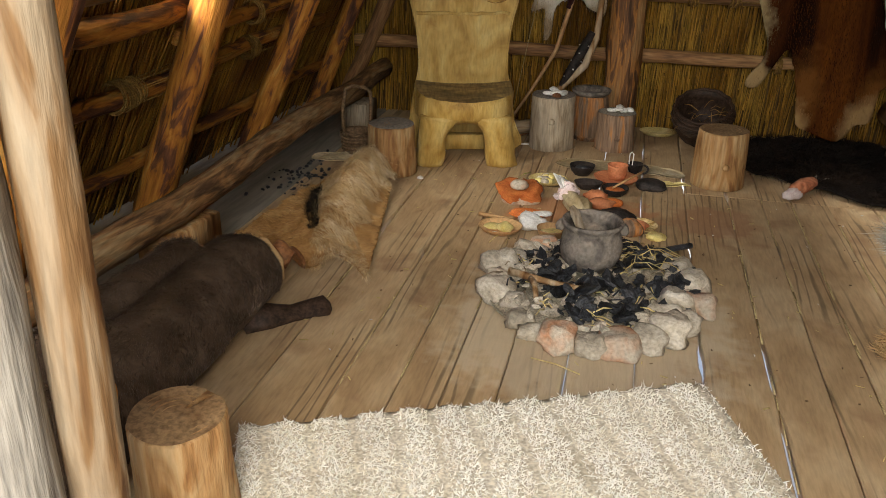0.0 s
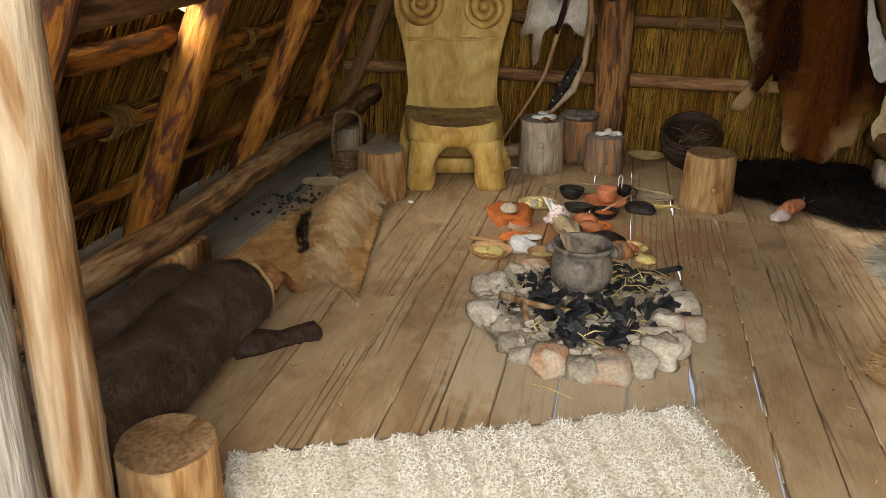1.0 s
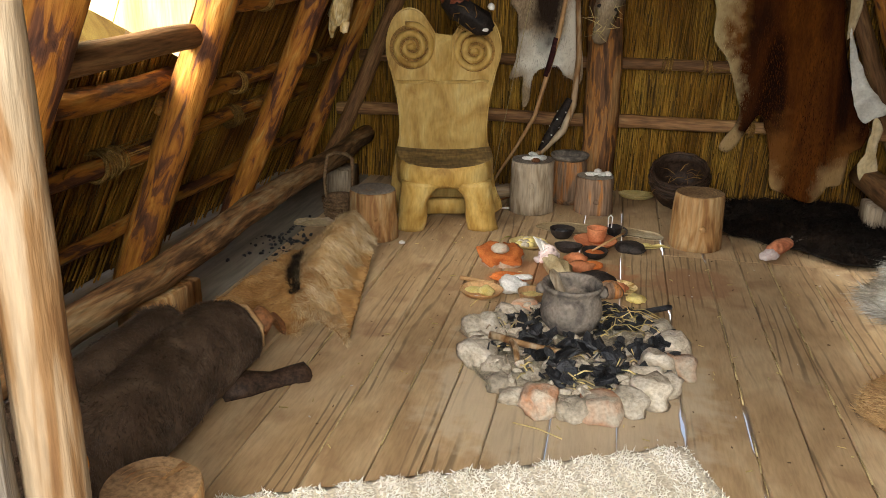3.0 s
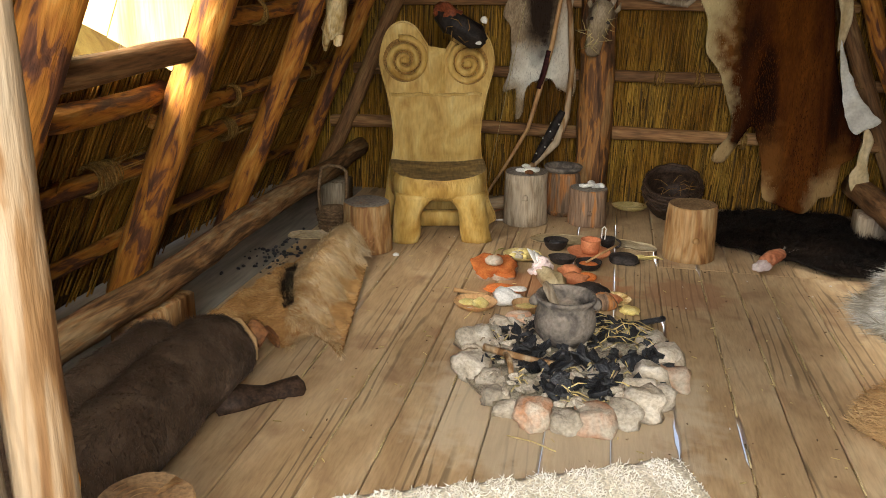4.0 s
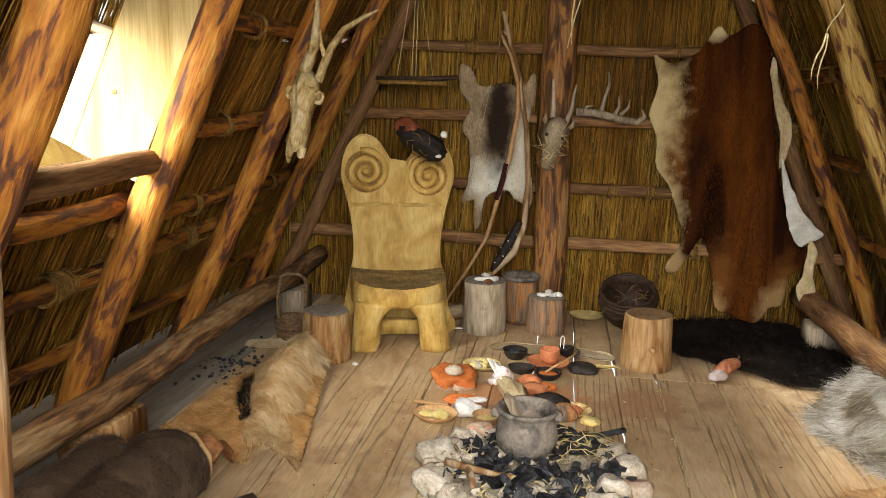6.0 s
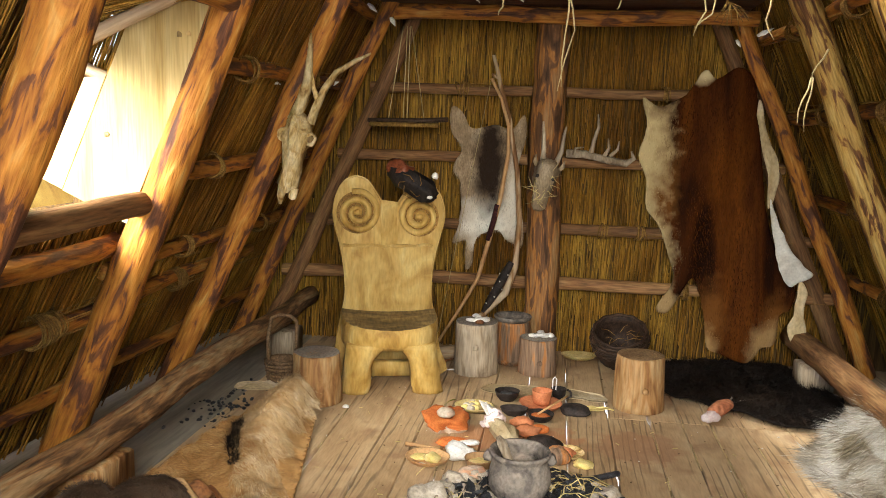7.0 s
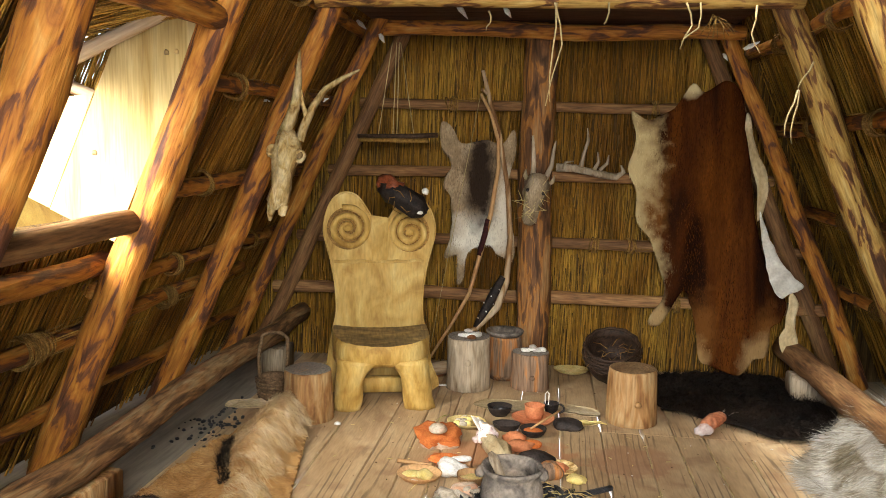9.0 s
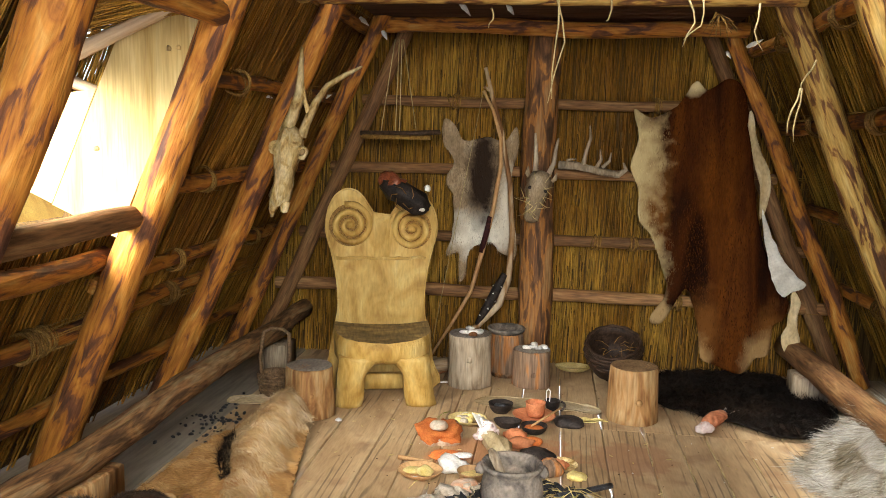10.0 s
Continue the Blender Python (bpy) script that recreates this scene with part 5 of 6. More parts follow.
for k in range(6):
    a = k * 1.05
    part("wrap", moved(rock((0.04, 0.03, 0.028), 3 + k, 0.8, 3), pose(-0.015 + 0.03 * math.cos(a), 0.09 + 0.035 * math.sin(a), 0.085 + 0.025 * math.sin(a * 1.7), 40 * math.sin(a), 30, k * 50)), CLOTH_PINK, bundle, "pink cloth fold")
for k in range(3):
    part("ribbon", tube([(-0.03, 0.12, 0.08), (-0.04 - 0.02 * k, 0.17, 0.12 + 0.02 * k), (-0.05 + 0.03 * k, 0.2, 0.15 - 0.02 * k)], [0.012, 0.018, 0.006], 8, 0.3, k, flat=0.3), SHELL, bundle, "pale ribbon end")
lump("cloth_bag", -0.44, 3.95, 0.0, (0.085, 0.065, 0.05), SHELL, "crumpled white cloth bag", "bag", seed=11, rough=0.5)
lump("mussel_shell", -0.405, 4.02, 0.055, (0.06, 0.03, 0.012), SHELL, "open pearly mussel shell on the bag", "shell", seed=12, rot=15)
bowl_b = dish("brown_bowl", -0.335, 3.83, 0.075, 0.06, TURNED, "small reddish-brown wooden bowl", "bowl")
lump("crumbs", -0.335, 3.83, 0.028, (0.055, 0.055, 0.014), STRAW, "light brown meal in a bowl", "food", seed=13)
lump("red_cake", -0.5, 4.13, 0.0, (0.1, 0.06, 0.02), OCHRE, "flat lump of red earth on the planks", "earth", "red earth lumps", seed=14)
lump("red_cake", -0.145, 4.47, 0.0, (0.062, 0.055, 0.04), TERRACOTTA, "broken lump of red earth on the planks", "earth", "red earth lumps", seed=15, rough=0.4)
lump("red_cake", -0.115, 4.36, 0.0, (0.075, 0.055, 0.035), TERRACOTTA, "broken lump of red earth on the planks", "earth", "red earth lumps", seed=16, rough=0.4)
lump("red_cake", -0.045, 4.43, 0.0, (0.055, 0.05, 0.022), OCHRE, "flat round cake of red earth", "earth", "red earth lumps", seed=17, rough=0.1)
lump("dark_stone", -0.02, 4.18, 0.0, (0.1, 0.07, 0.045), BLACKWARE, "smooth dark stone behind the pot", "stone", seed=18)
lump("brown_stone", 0.06, 4.0, 0.0, (0.06, 0.05, 0.06), STUMP_RED, "rounded brown stone beside the pot", "stone", seed=19)
tray = dish("clay_tray", -0.05, 4.83, 0.135, 0.035, TERRACOTTA, "wide shallow red clay tray", "tray")
cup = thing("clay_cup", pose(-0.045, 4.86, 0.02), "orange terracotta cup on a tray", "cup")
part("body", lathe([(0.05, 0.0), (0.058, 0.03), (0.06, 0.075), (0.064, 0.085), (0.057, 0.085), (0.052, 0.06), (0.04, 0.012)], 28, 0.02, 3), TERRACOTTA, cup)
oil = dish("oil_dish", -0.045, 4.60, 0.08, 0.045, BLACKWARE, "black clay dish filled with red ochre", "dish")
lump("ochre_fill", -0.045, 4.60, 0.02, (0.06, 0.06, 0.012), OCHRE, "red ochre paste in a black dish", "powder", seed=21, rough=0.1)
solid("paint_stick", tube([(-0.09, -0.09, 0.0), (0.0, 0.0, 0.035), (0.08, 0.08, 0.065)], [0.006, 0.007, 0.006], 7), TURNED, pose(0.03, 4.68, 0.045), "thin wooden stick leaning on the dish", "stick")
dish("black_bowl", -0.265, 4.93, 0.08, 0.06, BLACKWARE, "small black clay bowl", "bowl")
lump("dark_lump", -0.265, 4.93, 0.025, (0.05, 0.05, 0.02), COAL, "dark dried roots in a bowl", "food", seed=23, rough=0.5)
dish("black_dish", -0.205, 4.66, 0.085, 0.045, BLACKWARE, "black oval dish of dark seeds", "dish", squash=0.7)
lump("mussel", 0.165, 4.76, 0.0, (0.095, 0.06, 0.04), BLACKWARE, "large dark mussel shell on the planks", "shell", seed=24, rot=-20)
jug = dish("black_jug", 0.06, 5.02, 0.05, 0.07, BLACKWARE, "small black clay cup with a loop handle", "cup")
part("handle", tube([(0.05 + 0.03 * math.sin(a), 0, 0.035 + 0.028 * math.cos(a)) for a in np.linspace(0, math.pi, 9)], 0.007, 7), BLACKWARE, jug)
solid("bone_pins", tube([(0, 0, 0), (0.0, 0.02, 0.07), (0.012, 0.02, 0.085), (0.024, 0.02, 0.07), (0.02, 0, 0)], 0.004, 6), SHELL, pose(0.02, 5.0, 0.06), "bent white bone pin standing in a cup", "pin")
shell_r = dish("scallop_shell", 0.115, 4.10, 0.085, 0.022, BONE, "wide tan shell holding a lump of red earth", "shell", squash=1.15)
lump("red_cake", 0.105, 4.08, 0.012, (0.045, 0.055, 0.025), TERRACOTTA, "lump of red earth in a shell", "earth", "red earth lumps", seed=26, rough=0.35)
lump("bark_piece", 0.19, 3.98, 0.0, (0.05, 0.06, 0.02), YELLOW, "curled pale yellow bark", "bark", seed=27, rough=0.5)
solid("bark_mat", pelt_geo(smoothpoly([(-0.36, -0.06), (-0.1, -0.13), (0.2, -0.1), (0.42, -0.13), (0.4, 0.03), (0.1, 0.09), (-0.2, 0.11), (-0.34, 0.06)], 4), lambda x, y: 0.004 + 0.014 * abs(nz((x, y, 0), 6)), 0.004, 0.03), RAWHIDE, pose(-0.07, 5.12, 0), "thin tan strip of birch bark under the vessels", "bark")
solid("gourd_leaf", pelt_geo(smoothpoly([(-0.14, -0.02), (0.0, -0.045), (0.14, -0.02), (0.16, 0.01), (0.0, 0.035), (-0.13, 0.02)], 4), lambda x, y: 0.006 + 0.02 * abs(nz((x, y, 0), 12)), 0.004, 0.02), YELLOW, pose(0.23, 4.86, 0), "dry yellow husk on the planks", "husk")
solid("green_leaf", tube([(-0.02, -0.07, 0.003), (0.0, 0, 0.012), (0.025, 0.07, 0.004)], [0.003, 0.009, 0.002], 6, flat=0.25), surface("green_blade", [(0.3, (0.2, 0.25, 0.04)), (0.7, (0.34, 0.36, 0.08))]), pose(-0.61, 4.8, 0.003, 0, 0, -10), "green grass blade on the planks", "leaf")
# shells on the two stumps, jar behind them, plate and dark basket by the gable
for k, (x, y, z) in enumerate([(-0.555, 5.46, 0.372), (-0.50, 5.44, 0.372), (-0.46, 5.50, 0.372), (-0.53, 5.53, 0.374), (-0.13, 5.55, 0.262), (-0.09, 5.53, 0.262), (-0.05, 5.57, 0.262), (-0.08, 5.60, 0.264), (-0.015, 5.60, 0.262)]):
    sh = rock((0.05 if k < 4 else 0.036, 0.026, 0.016), k * 2.3, 0.3, 2)
    solid("mussel_shell", sh, SHELL, pose(x, y, z + 0.009 + 0.012 * (k % 2), 8 * (k % 3), 0, 40 * k), "white mussel shell lying on a stump", "shell", "white shells")
lump("brown_shell", -0.50, 5.41, 0.37, (0.03, 0.02, 0.018), LEATHER, "small brown shell on the grey stump", "shell", seed=33)
jar = thing("clay_jar", pose(-0.29, 5.78, 0), "brown clay jar with a wide dark mouth", "jar")
part("body", lathe([(0.1, 0.0), (0.13, 0.05), (0.135, 0.2), (0.125, 0.3), (0.12, 0.32)], 28, 0.03, 4), STUMP_RED, jar)
part("rim", lathe([(0.11, 0.318), (0.13, 0.335), (0.14, 0.355), (0.135, 0.362), (0.115, 0.35), (0.1, 0.325)], 28, 0.03, 5), CLAY_POT, jar)
p2 = dish("straw_plate", 0.21, 6.0, 0.135, 0.035, STRAW, "shallow straw plate near the gable", squash=0.7)
basket2 = thing("dark_basket", pose(0.50, 5.86, 0.055, 24, -10, 12), "dark tipped wicker basket lined with straw", "basket")
prof = [(0.1, 0.0), (0.15, 0.03), (0.19, 0.11), (0.2, 0.2), (0.185, 0.27), (0.17, 0.27), (0.18, 0.2), (0.165, 0.11), (0.12, 0.05)]
part("wall", lathe(prof, 30, 0.05, 3), WICKER_DARK, basket2)
for k in range(11):
    z = 0.02 + 0.025 * k
    r = 0.125 + 0.078 * math.sin(min(1.0, k / 8) * 1.57) - 0.016 * max(0, k - 8) / 2
    part("weave", tube([((r + 0.005 * math.sin(11 * a + k * 3.1)) * math.cos(a), (r + 0.005 * math.sin(11 * a + k * 3.1)) * math.sin(a), z) for a in np.linspace(0, 2 * math.pi, 49)], 0.011, 6, caps=False), WICKER_DARK, basket2)
g = Geo()
for k in range(18):
    a, ln = rs.uniform(0, 6.28), rs.uniform(0.06, 0.14)
    x, y = rs.normal(0, 0.06), rs.normal(0, 0.06)
    t = tube([(x, y, 0.17), (x + ln / 2 * math.cos(a), y + ln / 2 * math.sin(a), 0.2), (x + ln * math.cos(a), y + ln * math.sin(a), 0.19)], 0.002, 4)
    g.add(t.v, t.f)
tagged(part("straw", g, ROPE, basket2), kind="stuff")

# small bundle on the black hide
doll = thing("cloth_bundle", pose(1.02, 4.86, 0.02, 0, 0, -30) @ Matrix.Diagonal((0.9, 1.45, 0.9, 1)), "small bundle wrapped in pink and orange cloth with dark leaf tips", "bundle")
part("body", tube([(0, -0.09, 0.03), (0, -0.05, 0.042), (0.0, 0.02, 0.045), (0.005, 0.09, 0.04), (0.01, 0.13, 0.03)], [0.035, 0.052, 0.05, 0.045, 0.025], 14, 0.25, 2, wscale=12), surface("orange_cloth", [(0.3, (0.42, 0.13, 0.06)), (0.7, (0.6, 0.25, 0.13))], big=(20, 20, 20)), doll)
part("cap", moved(rock((0.046, 0.045, 0.042), 3, 0.4, 3), pose(0, -0.09, 0.035)), CLOTH_PINK, doll, "pale pink cloth end")
for k in (-1, 1):
    part("leaf", tube([(0.01, 0.12, 0.03), (0.01 + k * 0.03, 0.18, 0.04), (0.01 + k * 0.05, 0.23, 0.035)], [0.01, 0.018, 0.003], 6, flat=0.25), GREY_POLE, doll)

# hooped basket beside the throne stump
bask = thing("hooped_basket", pose(-1.77, 4.97, 0), "small wicker basket with a tall hooped handle", "basket")
part("wall", lathe([(0.075, 0.0), (0.09, 0.03), (0.1, 0.15), (0.108, 0.16), (0.1, 0.16), (0.09, 0.14), (0.07, 0.02)], 24, 0.03, 3), WICKER, bask)
for k in range(7):
    z, r = 0.015 + 0.022 * k, 0.088 + 0.0035 * k
    part("weave", tube([((r + 0.004 * math.sin(12 * a + k * 3.1)) * math.cos(a), (r + 0.004 * math.sin(12 * a + k * 3.1)) * math.sin(a), z) for a in np.linspace(0, 2 * math.pi, 49)], 0.008, 6, caps=False), WICKER, bask)
part("handle", tube([(-0.085, 0, 0.12), (-0.1, 0, 0.25), (-0.085, 0, 0.36), (-0.07, 0, 0.43), (-0.02, 0, 0.455), (0.06, 0, 0.45), (0.1, 0, 0.42), (0.1, 0, 0.3), (0.095, 0, 0.13)], 0.012, 8, 0.3, 4), WICKER, bask)
lump("white_bit", -1.225, 4.57, 0.0, (0.02, 0.014, 0.012), SHELL, "small white scrap on the planks", "scrap", seed=41)

# ---- things hanging on the gable and rafters ----
def hanging(name, y, outline, depth, label, mats, zone, hair=(), category="hide", step=0.04, thick=0.006, origin=None):
    """A skin hung flat on the gable: outline in (x, z); depth: how far it stands off; zone: which material a place has."""
    poly = smoothpoly(outline, 4)
    poly = [(x + 0.012 * nz((x, z, 0), 12), z + 0.012 * nz((x, z, 3), 12)) for x, z in poly]
    g = pelt_geo(poly, depth, thick, step)
    cx = sum(p[0] for p in poly) / len(poly)
    zmin = min(p[1] for p in poly)
    cx, zmin = origin or (cx, zmin)
    g.v = [(x - cx, -h, z - zmin) for x, z, h in g.v]
    me = g.mesh(name)
    for m_ in mats:
        me.materials.append(m_)
    for f in me.polygons:
        f.material_index = zone(f.center.x + cx, f.center.z + zmin)
    ob = thing(name, pose(cx, y, zmin), label, category)
    part("skin", me, mats[0], ob)
    for i, (mat, count, ln, w) in enumerate(hair):
        if not count:
            continue
        h = pelt_fur(poly, depth, count, ln, w, lambda x, z: (0.15 * nz((x, z, 0), 4), -1.0), thick, 20 + i, lambda x, z: zone(x, z) == i, 0.13, 0.1, 0.15)
        h.v = [(x - cx, -d, z - zmin) for x, z, d in h.v]
        tagged(part("hair", h, mat, ob), kind="stuff")
    return ob


cow_out = [(0.555, 1.96), (0.68, 1.90), (0.86, 1.99), (0.98, 2.16), (1.06, 2.10), (1.2, 2.18), (1.31, 2.1), (1.37, 1.85), (1.42, 1.5), (1.52, 1.0), (1.70, 0.66), (1.69, 0.5), (1.62, 0.42), (1.60, 0.22),
           (1.50, 0.18), (1.42, 0.07), (1.27, 0.10), (1.14, 0.16), (1.09, 0.42), (1.03, 0.62), (0.97, 0.66), (0.84, 0.41), (0.75, 0.43), (0.86, 0.64), (0.80, 0.86), (0.73, 1.05), (0.63, 1.17), (0.62, 1.38), (0.555, 1.55), (0.60, 1.76)]


hanging("cow_hide", 6.03, cow_out, lambda x, z: 0.06 + 0.05 * nz((x, z * 0.3, 0), 4) + 0.025 * math.sin(x * 14 + z) * (0.4 + 0.3 * (2 - z)) * 0.5 + 0.05 * hump(x - 0.6, 0.1),
        "large red-brown cowhide with pale ragged edges hung on the gable", (COWHIDE,), lambda x, z: 0,
        [(COWHIDE, 14000, 0.03, 0.0026)], origin=(1.1, 0.05), step=0.022)
hanging("hide_flap", 5.93, [(1.36, 1.96), (1.41, 1.75), (1.50, 1.55), (1.515, 1.38), (1.47, 1.2), (1.44, 1.45), (1.38, 1.65), (1.34, 1.85)], lambda x, z: 0.02 + 0.03 * nz((x, z, 0), 8), "curled pale edge of a hide tied to the rafter", (RAWHIDE,), lambda x, z: 0, step=0.02)
hanging("hide_flap", 5.90, [(1.47, 1.28), (1.53, 1.12), (1.62, 0.95), (1.72, 0.82), (1.80, 0.75), (1.73, 0.70), (1.64, 0.66), (1.57, 0.78), (1.51, 1.0)], lambda x, z: 0.02 + 0.03 * nz((x, z, 0), 8), "stiff white corner of a hide tied to the rafter", (WHITEHIDE,), lambda x, z: 0, step=0.02)
hanging("hide_flap", 5.90, [(1.72, 0.7), (1.77, 0.62), (1.76, 0.45), (1.80, 0.3), (1.80, 0.2), (1.73, 0.22), (1.66, 0.34), (1.69, 0.5)], lambda x, z: 0.02 + 0.04 * nz((x, z, 0), 8), "pale dangling leg of a hide by the rafter", (RAWHIDE,), lambda x, z: 0, step=0.02)

small_out = [(-0.82, 1.86), (-0.74, 1.83), (-0.66, 1.71), (-0.5, 1.74), (-0.36, 1.72), (-0.27, 1.82), (-0.26, 1.66), (-0.30, 1.4), (-0.27, 1.1), (-0.25, 0.86), (-0.36, 0.87), (-0.45, 0.95), (-0.60, 0.89), (-0.63, 0.68), (-0.68, 0.66),
             (-0.69, 0.86), (-0.78, 0.85), (-0.73, 1.05), (-0.74, 1.3), (-0.79, 1.42), (-0.74, 1.56), (-0.82, 1.7)]
GREY_FUR = surface("grey_pelt", [(0.3, (0.17, 0.12, 0.07)), (0.5, (0.3, 0.225, 0.14)), (0.7, (0.45, 0.36, 0.25))], big=(8, 8, 5), fine=(120, 120, 40), fine_amt=0.4, rough=0.85, bump=0.3, island=0.25)
BADGER = surface("striped_pelt", [(0.3, (0.16, 0.11, 0.06)), (0.5, (0.28, 0.2, 0.12)), (0.7, (0.42, 0.33, 0.22))], big=(8, 8, 5), fine=(120, 120, 40), fine_amt=0.4, rough=0.85, bump=0.3, island=0.25, upright=True,
                 patches=((-0.01, 0.36, 0.40, 0.36, (0.58, 0.55, 0.47), 1.0), (0.2, 0.55, 0.17, 0.6, (0.5, 0.46, 0.38), 0.9), (0.0, 0.80, 0.25, 0.85, (0.018, 0.01, 0.006), 1.0)))
hanging("small_pelt", 6.04, small_out, lambda x, z: 0.02 + 0.015 * nz((x, z, 0), 6), "small grey pelt with a dark stripe hung on the gable", (BADGER,), lambda x, z: 0,
        [(BADGER, 7500, 0.026, 0.003)], step=0.02, origin=(-0.52, 0.66))

bow = thing("bow", Matrix.Translation((-0.880, 5.900, 0.057)), "long slender wooden bow leaning on the gable", "bow")
base = Vector((-0.880, 5.900, 0.057))
stave = [(-0.880, 5.900, 0.057), (-0.697, 5.920, 0.360), (-0.576, 5.940, 0.588), (-0.499, 5.950, 0.890), (-0.430, 5.950, 1.190), (-0.381, 5.950, 1.525), (-0.387, 5.950, 1.732), (-0.450, 5.950, 1.936), (-0.524, 5.950, 2.073)]
part("stave", tube([Vector(p) - base for p in stave], [0.011, 0.013, 0.015, 0.017, 0.017, 0.015, 0.013, 0.011, 0.012], 10, 0.15, 2), TURNED, bow)
grip = [(-0.507, 5.950, 0.882), (-0.469, 5.950, 1.040), (-0.446, 5.950, 1.155)]
part("grip", tube([Vector(p) - base for p in grip], 0.021, 10, 0.1, 2), surface("dark_cord", [(0.3, (0.03, 0.008, 0.008)), (0.7, (0.07, 0.02, 0.02))], big=(50, 50, 50)), bow, "grip bound with dark red cord")
part("bowstring", tube([Vector(stave[0]) - base, Vector(stave[-1]) - base], 0.0025, 5), STRING, bow)
stick_pts = [(-0.514, 5.970, 2.241), (-0.454, 5.970, 2.018), (-0.381, 5.970, 1.773), (-0.312, 5.970, 1.401), (-0.279, 5.960, 1.025), (-0.298, 5.940, 0.686), (-0.359, 5.920, 0.494), (-0.531, 5.900, 0.316), (-0.597, 5.880, 0.287)]
b2 = Vector(stick_pts[-1])
staff = thing("crooked_staff", Matrix.Translation(b2), "crooked peeled staff leaning on the gable", "staff")
part("shaft", tube([Vector(p) - b2 for p in stick_pts], [0.014, 0.017, 0.018, 0.02, 0.021, 0.023, 0.026, 0.024, 0.018], 10, 0.25, 3), PALE_POLE, staff)
part("twig", tube([Vector((-0.464, 5.970, 2.067)) - b2, Vector((-0.522, 5.960, 2.106)) - b2], [0.013, 0.01], 8), PALE_POLE, staff)
q0, q1 = Vector((-0.324, 5.930, 0.729)), Vector((-0.515, 5.900, 0.339))
m, ln = along(q1, q0)
quiver = thing("quiver", m, "dark speckled birch-bark quiver leaning on the gable", "quiver")
part("body", tube([(0, 0, 0), (0, 0, ln * 0.3), (0, 0, ln * 0.7), (0, 0, ln)], [0.022, 0.034, 0.034, 0.024], 14, 0.2, 2), BLACKWARE, quiver)
for k in range(14):
    a, z = k * 2.4, ln * (0.12 + 0.055 * k)
    part("dot", moved(rock((0.007, 0.007, 0.007), k, 0.2, 1), pose(0.035 * math.cos(a), 0.035 * math.sin(a), z)), SHELL, quiver)
log("root_piece", (-0.85, 5.62, 0.07), (-0.62, 5.70, 0.10), 0.045, 0.05, PALE_POLE, "pale piece of branch on the planks", "branch", seed=8)
lump("dark_leather", -0.80, 5.75, 0.0, (0.12, 0.07, 0.06), LEATHER, "crumpled dark leather behind the stumps", "leather", seed=43, rough=0.5)
solid("thin_rod", tube([(-0.835, 5.407, 0.020), (-0.671, 5.440, 0.020)], 0.006, 6), SHELL, Matrix.Identity(4), "thin white rod on the planks", "rod")

# animal head mask on the post, antler on the rail, hanging tray
hd = Vector((-0.111, 5.860, 1.330))
head = thing("animal_head", Matrix.Translation(hd) @ pose(0, 0, 0, 0, 12, 0), "dried long-snouted animal head with straight horns on the post", "trophy head")
part("head", tube([(0.0, 0.0, 0.16), (0.0, -0.02, 0.11), (0.0, -0.045, 0.02), (0.0, -0.055, -0.09), (0.0, -0.05, -0.17), (0, -0.045, -0.195)], [0.055, 0.085, 0.082, 0.055, 0.05, 0.03], 16, 0.35, 4, wscale=14), GREY_FUR, head)
for s in (-1, 1):
    part("horn", tube([(s * 0.045, 0.01, 0.14), (s * 0.065, 0.02, 0.25), (s * 0.075 - 0.02, 0.03, 0.36), (s * 0.085 - 0.03, 0.04, 0.43)], [0.02, 0.017, 0.013, 0.006], 10, 0.2, s), STUMP_GREY, head)
    part("ear", tube([(s * 0.07, 0.0, 0.1), (s * 0.1, -0.01, 0.14), (s * 0.105, -0.01, 0.19)], [0.015, 0.022, 0.004], 8, flat=0.4), GREY_FUR, head)
    part("eye", moved(rock((0.016, 0.012, 0.016), 2, 0.1, 2), pose(s * 0.055, -0.105, 0.045)), BLACKWARE, head)
g = Geo()
rs = np.random.RandomState(3)
for k in range(40):
    a = rs.uniform(0, 6.28)
    x, z = rs.normal(0, 0.04), rs.uniform(-0.15, 0.1)
    t = tube([(x, -0.1, z), (x + 0.05 * math.cos(a), -0.115, z + 0.05 * math.sin(a)), (x + 0.09 * math.cos(a), -0.085, z + 0.08 * math.sin(a))], 0.0022, 4)
    g.add(t.v, t.f)
tagged(part("straw", g, STRAW, head), kind="stuff")
ab = Vector((0.044, 5.990, 1.546))
antler = thing("antler", Matrix.Translation(ab), "grey weathered antler laid on the rail", "antler")
part("beam", tube([(0, 0, 0), (0.12, -0.02, 0.0), (0.22, -0.03, -0.02), (0.33, -0.03, -0.045), (0.43, -0.03, -0.06), (0.48, -0.03, -0.02), (0.46, -0.03, 0.03)], [0.035, 0.032, 0.03, 0.028, 0.024, 0.016, 0.006], 10, 0.4, 2), STUMP_GREY, antler)
for k, (x, pts) in enumerate([(0.17, [(0.19, 0.1), (0.22, 0.2), (0.21, 0.29)]), (0.27, [(0.3, 0.05), (0.29, 0.12)]), (0.31, [(0.36, 0.04), (0.37, 0.1)]), (0.05, [(0.06, 0.04), (0.12, 0.05)])]):
    part("tine", tube([(x, -0.03, -0.01)] + [(a, -0.03, b) for a, b in pts], [0.018] + [0.012] * (len(pts) - 1) + [0.004], 8, 0.3, k), STUMP_GREY, antler)
tb = Vector((-1.126, 5.800, 1.737))
tray2 = thing("hanging_tray", Matrix.Translation(tb), "small twig tray hanging on strings from the loft", "tray")
